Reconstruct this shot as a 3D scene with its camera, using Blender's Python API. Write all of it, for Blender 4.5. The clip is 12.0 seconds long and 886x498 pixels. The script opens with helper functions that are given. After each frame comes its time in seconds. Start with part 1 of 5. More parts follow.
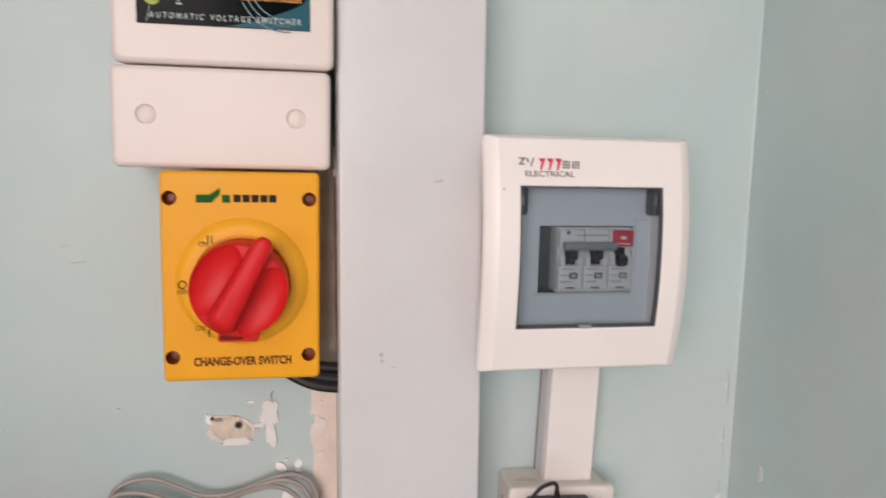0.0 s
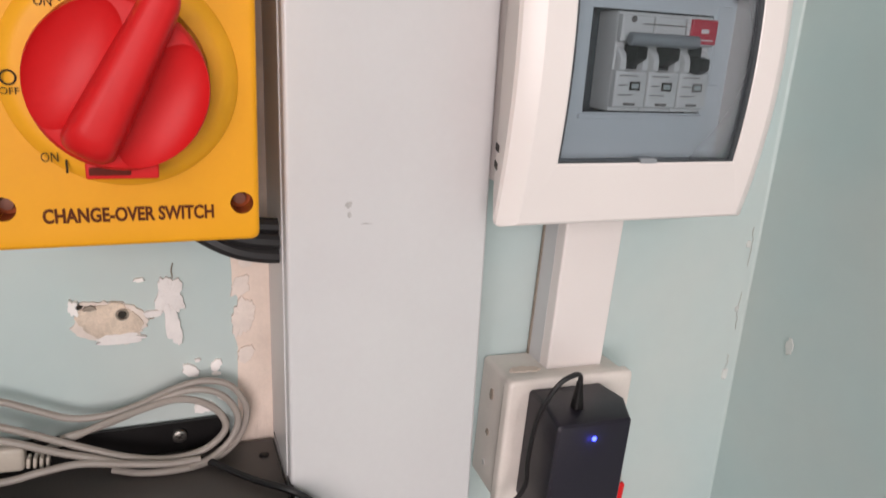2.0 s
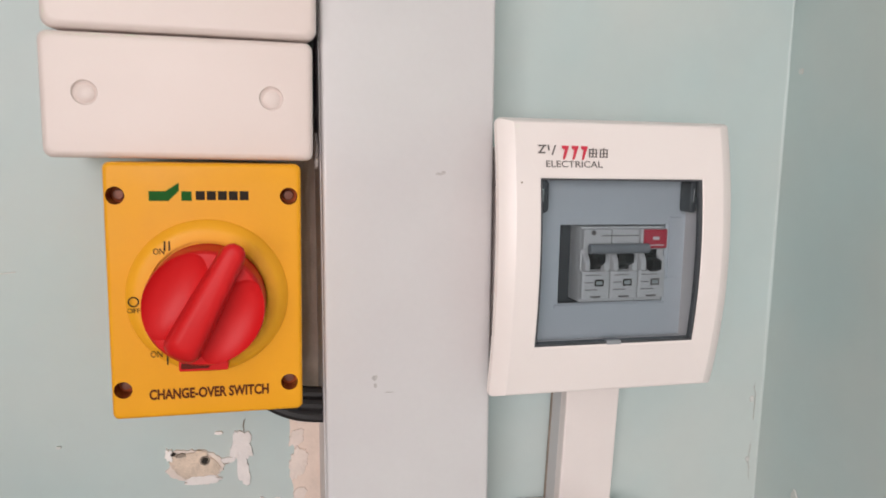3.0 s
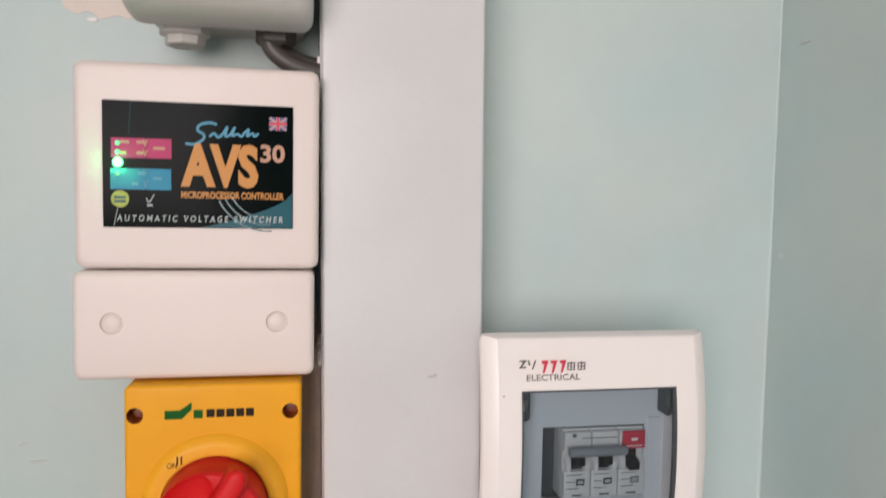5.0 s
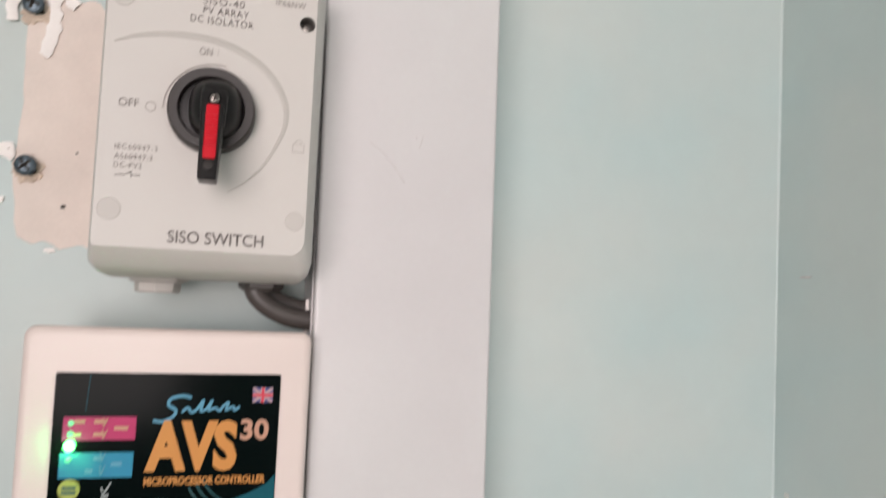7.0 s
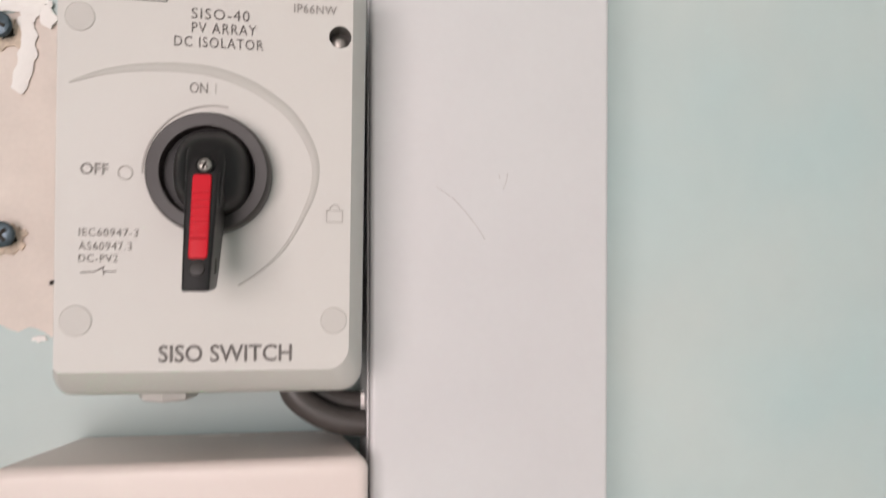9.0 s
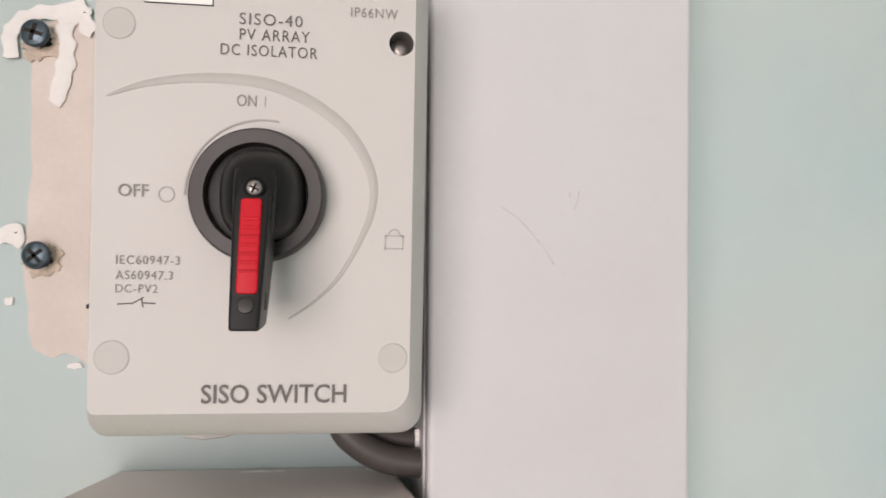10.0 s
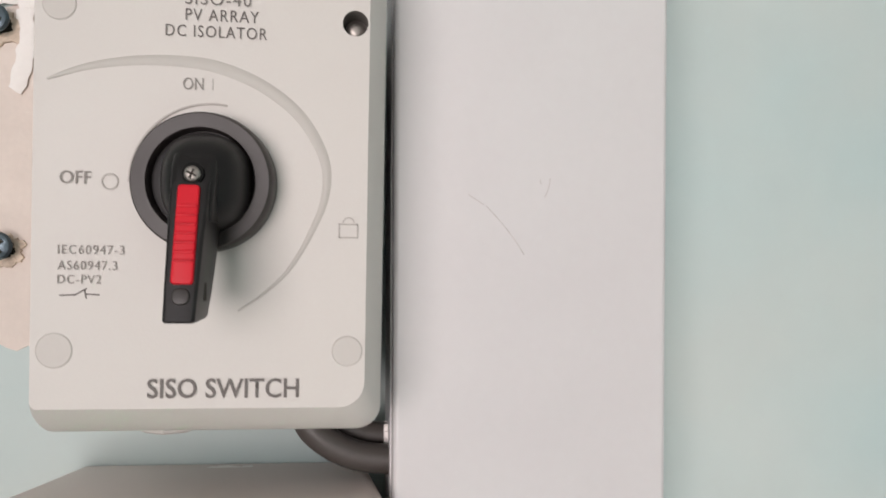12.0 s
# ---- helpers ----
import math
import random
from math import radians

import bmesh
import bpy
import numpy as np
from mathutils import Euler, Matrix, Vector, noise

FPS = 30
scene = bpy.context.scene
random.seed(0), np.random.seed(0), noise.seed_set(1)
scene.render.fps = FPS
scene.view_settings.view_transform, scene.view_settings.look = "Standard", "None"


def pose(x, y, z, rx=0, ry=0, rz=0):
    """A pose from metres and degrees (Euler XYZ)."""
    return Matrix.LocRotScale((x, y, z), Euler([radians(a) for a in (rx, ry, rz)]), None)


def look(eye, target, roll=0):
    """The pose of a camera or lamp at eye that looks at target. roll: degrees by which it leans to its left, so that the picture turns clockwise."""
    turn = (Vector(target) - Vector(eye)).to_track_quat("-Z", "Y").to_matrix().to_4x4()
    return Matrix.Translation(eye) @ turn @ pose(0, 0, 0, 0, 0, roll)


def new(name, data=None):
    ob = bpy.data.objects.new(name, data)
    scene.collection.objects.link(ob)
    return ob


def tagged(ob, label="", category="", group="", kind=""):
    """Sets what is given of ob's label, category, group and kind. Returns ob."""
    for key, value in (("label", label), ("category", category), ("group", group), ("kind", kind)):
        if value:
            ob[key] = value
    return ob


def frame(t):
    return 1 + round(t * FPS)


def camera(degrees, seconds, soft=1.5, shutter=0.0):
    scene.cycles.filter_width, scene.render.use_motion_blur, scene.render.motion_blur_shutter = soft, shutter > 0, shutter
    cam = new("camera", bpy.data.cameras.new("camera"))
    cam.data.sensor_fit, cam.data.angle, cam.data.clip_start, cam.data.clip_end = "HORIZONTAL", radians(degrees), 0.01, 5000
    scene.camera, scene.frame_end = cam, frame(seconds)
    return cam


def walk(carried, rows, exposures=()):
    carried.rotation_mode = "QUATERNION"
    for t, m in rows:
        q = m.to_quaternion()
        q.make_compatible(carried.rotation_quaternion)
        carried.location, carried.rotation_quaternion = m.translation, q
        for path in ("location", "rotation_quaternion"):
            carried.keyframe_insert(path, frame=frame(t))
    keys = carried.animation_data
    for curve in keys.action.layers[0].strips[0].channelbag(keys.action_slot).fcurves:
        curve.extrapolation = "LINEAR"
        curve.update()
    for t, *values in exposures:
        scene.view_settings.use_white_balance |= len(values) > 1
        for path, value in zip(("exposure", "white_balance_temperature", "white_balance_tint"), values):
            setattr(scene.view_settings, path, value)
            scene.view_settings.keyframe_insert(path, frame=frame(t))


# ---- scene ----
cam = camera(63.9, 12.0, soft=1.6, shutter=0.5)
# seconds, eye, target, roll
PATH = [
    (0.0, (0.0111, -0.0103, 1.4946), (0.1921, 0.9652, 1.3692), 1.25),
    (0.2, (0.0027, -0.0110, 1.4931), (0.1705, 0.9685, 1.3815), 1.90),
    (0.5, (-0.0032, -0.0001, 1.4828), (0.1689, 0.9750, 1.3436), 2.11),
    (0.7, (-0.0019, 0.0098, 1.4688), (0.1676, 0.9819, 1.3065), 1.33),
    (1.0, (-0.0012, 0.0460, 1.4421), (0.1741, 1.0027, 1.2094), 0.56),
    (1.2, (0.0037, 0.0780, 1.4292), (0.1782, 1.0236, 1.1546), 0.02),
    (1.5, (-0.0006, 0.1305, 1.4200), (0.2436, 1.0544, 1.1256), 1.27),
    (1.7, (-0.0052, 0.1563, 1.4247), (0.2859, 1.0658, 1.1279), 2.05),
    (2.0, (-0.0223, 0.1770, 1.4311), (0.3346, 1.0643, 1.1390), 3.37),
    (2.2, (-0.0217, 0.1671, 1.4452), (0.3168, 1.0706, 1.1823), 2.84),
    (2.5, (-0.0251, 0.1334, 1.4883), (0.3142, 1.0509, 1.2808), 2.38),
    (2.7, (-0.0157, 0.0958, 1.4891), (0.2726, 1.0401, 1.3305), 1.03),
    (4.3, (0.0220, 0.0490, 1.5546), (0.1833, 1.0305, 1.4512), 1.20),
    (4.5, (0.0182, 0.0467, 1.5708), (0.1961, 1.0269, 1.4835), 1.93),
    (4.7, (0.0200, 0.0454, 1.5808), (0.1929, 1.0280, 1.5135), 1.69),
    (5.0, (0.0208, 0.0405, 1.5991), (0.2050, 1.0213, 1.5340), 1.07),
    (5.2, (0.0199, 0.0375, 1.6095), (0.2125, 1.0177, 1.5635), 0.96),
    (5.5, (0.0167, 0.0375, 1.6232), (0.2218, 1.0156, 1.5871), 0.78),
    (5.7, (0.0236, 0.0320, 1.6482), (0.2076, 1.0149, 1.6437), 1.40),
    (6.0, (0.0029, 0.0334, 1.6746), (0.2261, 1.0075, 1.7102), 0.92),
    (6.2, (0.0107, 0.0405, 1.6860), (0.2115, 1.0187, 1.7393), 1.58),
    (6.5, (-0.0078, 0.0651, 1.6915), (0.2316, 1.0350, 1.7350), 2.18),
    (6.7, (0.0017, 0.0809, 1.6991), (0.2254, 1.0552, 1.7266), 3.13),
    (7.0, (-0.0137, 0.0970, 1.7099), (0.2541, 1.0589, 1.7660), 2.64),
    (7.2, (-0.0154, 0.1014, 1.7112), (0.2687, 1.0561, 1.7988), 1.65),
    (8.8, (0.0018, 0.1900, 1.7589), (0.1870, 1.1727, 1.7521), 1.03),
    (9.0, (0.0056, 0.2091, 1.7690), (0.1740, 1.1948, 1.7692), 0.76),
    (9.2, (0.0074, 0.2137, 1.7763), (0.1798, 1.1986, 1.7960), 0.84),
    (9.5, (0.0123, 0.2216, 1.7787), (0.1904, 1.2049, 1.8165), 0.17),
    (9.7, (0.0091, 0.2336, 1.7799), (0.1458, 1.2240, 1.7990), 0.79),
    (10.0, (-0.0028, 0.2385, 1.7770), (0.1199, 1.2309, 1.7842), 1.03),
    (10.2, (0.0047, 0.2344, 1.7758), (0.1028, 1.2295, 1.7895), 0.70),
    (10.5, (0.0047, 0.2247, 1.7768), (0.1233, 1.2176, 1.7858), -0.05),
    (10.7, (0.0101, 0.2260, 1.7753), (0.1049, 1.2214, 1.7900), 0.21),
    (11.0, (0.0090, 0.2254, 1.7771), (0.1223, 1.2190, 1.7751), 0.33),
    (11.2, (0.0146, 0.2257, 1.7767), (0.1317, 1.2188, 1.7687), 0.41),
    (11.5, (0.0193, 0.2308, 1.7753), (0.1367, 1.2239, 1.7723), 0.66),
    (11.7, (0.0215, 0.2375, 1.7708), (0.1255, 1.2320, 1.7724), 0.85),
    (12.0, (0.0154, 0.2460, 1.7762), (0.1255, 1.2399, 1.7726), 0.94),
]
walk(cam, [(t, look(eye, target, roll)) for t, eye, target, roll in PATH], exposures=[(0.0, -0.04, 6620, 26), (0.5, -0.05, 6640, 26), (1.0, -0.10, 6680, 26), (1.5, 0.03, 6600, 26), (2.0, 0.02, 6550, 25), (2.5, -0.04, 6580, 25), (4.5, -0.06, 6600, 25), (5.5, -0.07, 6500, 24), (6.5, 0.0, 6500, 24), (7.0, 0.02, 6600, 26), (9.0, 0.02, 6600, 26), (10.5, 0.03, 6580, 25), (12.0, 0.01, 6500, 24)])

# ---- light ----
world = bpy.data.worlds.new("sky_world")
scene.world = world
world.use_nodes = True
wn = world.node_tree
sky = wn.nodes.new("ShaderNodeTexSky")
sky.sky_type, sky.sun_disc = "NISHITA", False
sky.sun_elevation, sky.sun_rotation = radians(42), radians(200)
wn.links.new(sky.outputs[0], wn.nodes["Background"].inputs[0])
wn.nodes["Background"].inputs[1].default_value = 0.1


def area_lamp(name, m, w, h, watts, colour):
    data = bpy.data.lights.new(name, "AREA")
    data.shape, data.size, data.size_y = "RECTANGLE", w, h
    data.energy, data.color = watts, colour
    ob = new(name, data)
    ob.matrix_world = m
    return ob


area_lamp("window_daylight", look((-0.98, -1.96, 1.75), (-0.98, 0.5, 1.75)), 1.66, 1.3, 55.5, (1.0, 0.96, 0.90))


# ---- materials ----
def mat(name, colour, rough=0.5, metal=0.0, vary=0.06, scale=20.0, fine=300.0, bump=0.05, emit=0.0, gloss_vary=0.1, spec=0.5, second=None):
    """Base colour with variation at two scales, fine relief and uneven gloss."""
    m = bpy.data.materials.new(name)
    m.use_nodes = True
    nt = m.node_tree
    b = nt.nodes["Principled BSDF"]
    tc = nt.nodes.new("ShaderNodeTexCoord")
    big = nt.nodes.new("ShaderNodeTexNoise")
    big.inputs["Scale"].default_value, big.inputs["Detail"].default_value = scale, 5.0
    small = nt.nodes.new("ShaderNodeTexNoise")
    small.inputs["Scale"].default_value, small.inputs["Detail"].default_value = fine, 3.0
    for n in (big, small):
        nt.links.new(tc.outputs["Object"], n.inputs["Vector"])
    add = nt.nodes.new("ShaderNodeMath")
    add.operation = "MULTIPLY_ADD"
    add.inputs[1].default_value = 0.35
    nt.links.new(small.outputs["Fac"], add.inputs[0])
    nt.links.new(big.outputs["Fac"], add.inputs[2])
    ramp = nt.nodes.new("ShaderNodeMapRange")
    ramp.inputs["From Min"].default_value, ramp.inputs["From Max"].default_value = 0.4, 0.95
    ramp.inputs["To Min"].default_value, ramp.inputs["To Max"].default_value = 1 - vary, 1 + vary
    nt.links.new(add.outputs[0], ramp.inputs["Value"])
    mul = nt.nodes.new("ShaderNodeVectorMath")
    mul.operation = "SCALE"
    mul.inputs[0].default_value = colour
    nt.links.new(ramp.outputs[0], mul.inputs["Scale"])
    nt.links.new(mul.outputs[0], b.inputs["Base Color"])
    if second:
        drift = nt.nodes.new("ShaderNodeTexNoise")
        drift.inputs["Scale"].default_value, drift.inputs["Detail"].default_value = 7.0, 3.0
        nt.links.new(tc.outputs["Object"], drift.inputs["Vector"])
        span = nt.nodes.new("ShaderNodeMapRange")
        span.inputs["From Min"].default_value, span.inputs["From Max"].default_value = 0.35, 0.68
        nt.links.new(drift.outputs["Fac"], span.inputs["Value"])
        blend = nt.nodes.new("ShaderNodeMix")
        blend.data_type = "VECTOR"
        blend.inputs[4].default_value, blend.inputs[5].default_value = colour, second
        nt.links.new(span.outputs[0], blend.inputs[0])
        nt.links.new(blend.outputs[1], mul.inputs[0])
    b.inputs["Metallic"].default_value = metal
    b.inputs["Specular IOR Level"].default_value = spec
    gl = nt.nodes.new("ShaderNodeMapRange")
    gl.inputs["To Min"].default_value, gl.inputs["To Max"].default_value = max(0.02, rough - gloss_vary), min(1, rough + gloss_vary)
    nt.links.new(big.outputs["Fac"], gl.inputs["Value"])
    nt.links.new(gl.outputs[0], b.inputs["Roughness"])
    if bump:
        bp = nt.nodes.new("ShaderNodeBump")
        bp.inputs["Strength"].default_value, bp.inputs["Distance"].default_value = bump, 0.002
        nt.links.new(add.outputs[0], bp.inputs["Height"])
        nt.links.new(bp.outputs[0], b.inputs["Normal"])
    if emit:
        b.inputs["Emission Color"].default_value = (*colour, 1)
        b.inputs["Emission Strength"].default_value = emit
    return m


PAINT = mat("wall_paint_pale_teal", (0.452, 0.565, 0.553), 0.45, vary=0.035, scale=6, fine=60, bump=0.12, second=(0.505, 0.57, 0.545))
CEILING = mat("ceiling_white", (0.75, 0.75, 0.73), 0.8, vary=0.04, scale=4, fine=50)
TERRAZZO = mat("floor_pale_tile", (0.52, 0.50, 0.46), 0.4, vary=0.15, scale=8, fine=150)
CREAM = mat("cream_white_plastic", (0.715, 0.612, 0.565), 0.42, vary=0.015, fine=900, bump=0.02)
TRUNKING = mat("trunking_white_pvc", (0.602, 0.585, 0.583), 0.36, vary=0.03, scale=14, fine=220, bump=0.04, second=(0.60, 0.595, 0.588))
BOARD_WHITE = mat("board_white_plastic", (0.80, 0.735, 0.70), 0.35, vary=0.012, fine=900, bump=0.01)
SISO_GREY = mat("light_grey_plastic", (0.562, 0.538, 0.502), 0.48, vary=0.02, fine=1200, bump=0.06)
SISO_BASE = mat("grey_plastic_base", (0.5, 0.48, 0.44), 0.5, vary=0.03, fine=1000, bump=0.04)
# cover grey darkened to paint the shade along the moulded sweep
SWEEP_SHADE = mat("sweep_shade_grey", (0.45, 0.43, 0.395), 0.5, vary=0.03, fine=1000, bump=0.04)
CAP_GREY = mat("grey_cap_plastic", (0.505, 0.48, 0.445), 0.5, vary=0.03, fine=1000, bump=0.04)
YELLOW = mat("yellow_plastic", (0.80, 0.345, 0.010), 0.42, vary=0.03, scale=30, fine=800, bump=0.03, spec=0.22)
YELLOW_RING = mat("yellow_raised_plastic", (0.83, 0.375, 0.018), 0.42, vary=0.03, scale=30, fine=800, bump=0.03, spec=0.22)
RED = mat("red_plastic", (0.60, 0.012, 0.012), 0.42, vary=0.05, scale=30, fine=700, bump=0.03, spec=0.22)
RED_BRIGHT = mat("bright_red_plastic", (0.58, 0.010, 0.02), 0.4, vary=0.04, fine=700, bump=0.02, spec=0.22)
SLOT_SHADE_RED = mat("slot_shade_red", (0.12, 0.014, 0.007), 0.6, fine=400, spec=0.15)
BLACK = mat("black_plastic", (0.009, 0.008, 0.008), 0.38, vary=0.12, scale=40, fine=900, bump=0.06, spec=0.28)
BLACK_SATIN = mat("black_satin_plastic", (0.026, 0.0215, 0.0195), 0.42, vary=0.1, scale=40, fine=900, bump=0.05, spec=0.4)
DARK_METAL = mat("dark_grey_painted_metal", (0.085, 0.073, 0.067), 0.5, vary=0.14, scale=25, fine=900, bump=0.08)
CABLE_BLACK = mat("black_cable", (0.014, 0.0125, 0.013), 0.45, vary=0.1, fine=500)
CABLE_GREY = mat("dark_grey_conduit", (0.075, 0.066, 0.06), 0.45, vary=0.12, fine=500)
CABLE_BEIGE = mat("beige_grey_cable", (0.325, 0.285, 0.25), 0.5, vary=0.08, fine=500)
BEIGE = mat("beige_connector_plastic", (0.5, 0.44, 0.37), 0.48, vary=0.08, fine=500)
STEEL = mat("screw_steel", (0.5, 0.49, 0.47), 0.28, metal=1.0, vary=0.15, fine=500)
DARK_STEEL = mat("dark_zinc_screw", (0.09, 0.12, 0.14), 0.35, metal=0.8, vary=0.3, fine=500, bump=0.3)
PLASTER = mat("bare_plaster", (0.73, 0.605, 0.515), 0.9, vary=0.1, scale=50, fine=500, bump=0.3)
PLASTER_PINK = mat("pinkish_bare_plaster", (0.75, 0.655, 0.59), 0.85, vary=0.07, scale=40, fine=400, bump=0.25)
FILLER = mat("white_filler", (0.90, 0.86, 0.82), 0.8, vary=0.05, scale=60, fine=500, bump=0.3)
HOLE_TAN = mat("crumbled_plaster", (0.70, 0.57, 0.455), 0.95, vary=0.3, scale=90, fine=700, bump=0.8)
TORN_DULL = mat("dull_torn_paint", (0.78, 0.735, 0.705), 0.8, vary=0.06, scale=90, fine=500, bump=0.3)
TORN_WARM = mat("warm_torn_paint", (0.75, 0.655, 0.585), 0.85, vary=0.08, scale=90, fine=500, bump=0.3)
SCREW_PIT_SHADE = mat("brown_recess_shade", (0.34, 0.075, 0.02), 0.6, fine=400, spec=0.15)
BAY_GREY = mat("dark_grey_bay", (0.05, 0.055, 0.06), 0.6, vary=0.1)
# grey taken darker to hold the shade on the toggle bar
BAR_GREY = mat("grey_toggle_bar", (0.26, 0.28, 0.29), 0.4, vary=0.05, bump=0.02)
ADAPTER_BLACK = mat("blue_black_plastic", (0.0145, 0.0115, 0.0195), 0.42, vary=0.1, scale=40, fine=900, bump=0.05, spec=0.36)
PRINT_MID = mat("mid_grey_print", (0.27, 0.25, 0.23), 0.6, vary=0.08, bump=0, spec=0.2)
SCUFF_DARK = mat("grey_scuff", (0.47, 0.45, 0.435), 0.6, vary=0.3, scale=200, fine=900, bump=0)
DULL_STEEL = mat("dull_screw_steel", (0.24, 0.225, 0.205), 0.35, metal=0.9, vary=0.2, fine=500)
HOLE_DARK = mat("dark_hole", (0.03, 0.025, 0.02), 0.9, vary=0.2)
PRINT_GREY = mat("grey_print", (0.16, 0.145, 0.135), 0.6, vary=0.05, bump=0, spec=0.2)
PRINT_FAINT = mat("faint_grey_print", (0.40, 0.375, 0.345), 0.6, vary=0.05, bump=0)
PRINT_BLACK = mat("black_print", (0.022, 0.014, 0.008), 0.6, vary=0.05, bump=0, spec=0.15)
PRINT_BROWN = mat("brown_print", (0.115, 0.027, 0.006), 0.6, vary=0.05, bump=0, spec=0.15)
PRINT_GREEN = mat("green_print", (0.006, 0.095, 0.012), 0.6, vary=0.05, bump=0, spec=0.12)
PRINT_RED = mat("red_print", (0.62, 0.03, 0.06), 0.5, vary=0.05, bump=0)
PRINT_WHITE = mat("white_print", (0.85, 0.83, 0.8), 0.5, vary=0.03, bump=0)
LABEL = mat("dark_glossy_label", (0.0012, 0.0036, 0.0034), 0.2, vary=0.1, bump=0, gloss_vary=0.03, spec=0.05)
FLAG_PALE = mat("faded_pink_print", (0.42, 0.29, 0.31), 0.5, vary=0.05, bump=0, spec=0.2)
ORANGE = mat("orange_print", (0.58, 0.245, 0.06), 0.4, vary=0.04, bump=0, spec=0.2)
SKYBLUE = mat("sky_blue_print", (0.09, 0.30, 0.42), 0.4, vary=0.04, bump=0, spec=0.2)
PINK = mat("pink_print", (0.46, 0.030, 0.12), 0.4, vary=0.04, bump=0, spec=0.2)
BLUE = mat("cyan_print", (0.005, 0.22, 0.36), 0.4, vary=0.04, bump=0, spec=0.2)
TEAL_DARK = mat("dark_teal_print", (0.006, 0.085, 0.11), 0.25, vary=0.1, bump=0, spec=0.12)
LIME = mat("lime_print", (0.38, 0.42, 0.09), 0.45, vary=0.04, bump=0, spec=0.2)
SALMON = mat("salmon_print", (0.52, 0.28, 0.19), 0.45, vary=0.03, bump=0, spec=0.2)
GREEN_LED = mat("lit_green_led", (0.03, 1.0, 0.18), 0.3, vary=0.0, bump=0, emit=7.0)
GREEN_DIM = mat("dim_green_led", (0.1, 0.55, 0.25), 0.3, vary=0.0, bump=0, emit=0.8)
BLUE_LED = mat("lit_blue_led", (0.05, 0.08, 1.0), 0.3, vary=0.0, bump=0, emit=6.0)
SCUFF = mat("pale_scuff", (0.525, 0.50, 0.485), 0.6, vary=0.2, scale=200, fine=900, bump=0)
INNER_GREY = mat("board_inner_plastic", (0.62, 0.66, 0.68), 0.5, vary=0.03, bump=0.02)
BREAKER = mat("breaker_grey_plastic", (0.68, 0.68, 0.66), 0.5, vary=0.04, bump=0.02)
SOCKET = mat("aged_white_plastic", (0.74, 0.67, 0.61), 0.42, vary=0.06, scale=40, fine=500, bump=0.04)
GRIME = mat("brown_grime", (0.3, 0.25, 0.2), 0.8, vary=0.3, scale=80, fine=600)

LABEL_WHITE = mat("pale_label_print", (0.42, 0.47, 0.46), 0.5, vary=0.03, bump=0, spec=0.2)
RUST = mat("rusty_screw", (0.20, 0.075, 0.045), 0.5, metal=0.3, vary=0.3, fine=500)
PALE_CHIP = mat("pale_chip", (0.60, 0.62, 0.59), 0.8, vary=0.1, scale=80, fine=400, bump=0.2)

SMOKED = bpy.data.materials.new("smoked_clear_plastic")
SMOKED.use_nodes = True
nt = SMOKED.node_tree
nt.nodes.remove(nt.nodes["Principled BSDF"])
tr = nt.nodes.new("ShaderNodeBsdfTransparent")
tr.inputs[0].default_value = (0.70, 0.745, 0.77, 1)
gs = nt.nodes.new("ShaderNodeBsdfGlossy")
gs.inputs["Roughness"].default_value = 0.3
fr = nt.nodes.new("ShaderNodeFresnel")
fr.inputs[0].default_value = 1.4
mx = nt.nodes.new("ShaderNodeMixShader")
nt.links.new(fr.outputs[0], mx.inputs[0])
nt.links.new(tr.outputs[0], mx.inputs[1])
nt.links.new(gs.outputs[0], mx.inputs[2])
nt.links.new(mx.outputs[0], nt.nodes["Material Output"].inputs["Surface"])


# ---- builders ----
def mesh_from(bm, name, material, sharp=35):
    bmesh.ops.remove_doubles(bm, verts=bm.verts, dist=1e-6)
    bmesh.ops.recalc_face_normals(bm, faces=bm.faces)
    me = bpy.data.meshes.new(name)
    for f in bm.faces:
        f.smooth = True
    bm.to_mesh(me)
    bm.free()
    me.set_sharp_from_angle(angle=radians(sharp))
    me.materials.append(material)
    return me


SETS = {}


def setting(base, size=(1, 1, 1), move=(0, 0, 0)):
    """Scales about a base point, then moves."""
    return Matrix.Translation(Vector(base) + Vector(move)) @ Matrix.Diagonal((*size, 1)) @ Matrix.Translation(-Vector(base))


def solid(name, bm, material, label="", category="", kind="", group="", fit=None):
    """A top-level thing that is one mesh."""
    if fit:
        turned(bm, fit)
    return tagged(new(name, mesh_from(bm, name, material)), label, category, group, kind)


def thing(name, base, label, category, group="", fit=None):
    """A top-level thing made of parts: an Empty at its base. fit sizes and sets all its parts."""
    ob = new(name)
    ob.empty_display_size = 0.02
    ob.location = fit @ Vector(base) if fit else base
    SETS[ob.name] = fit
    return tagged(ob, label, category, group)


def fitted(me, parent):
    root = parent
    while root.parent:
        root = root.parent
    if SETS.get(root.name):
        me.transform(SETS[root.name])
    return me


def part(name, bm, material, parent, label=""):
    ob = new(name, fitted(mesh_from(bm, name, material), parent))
    ob.parent = parent
    if parent.type == "EMPTY":
        ob.matrix_parent_inverse = Matrix.Translation(-parent.location)
    return tagged(ob, label)


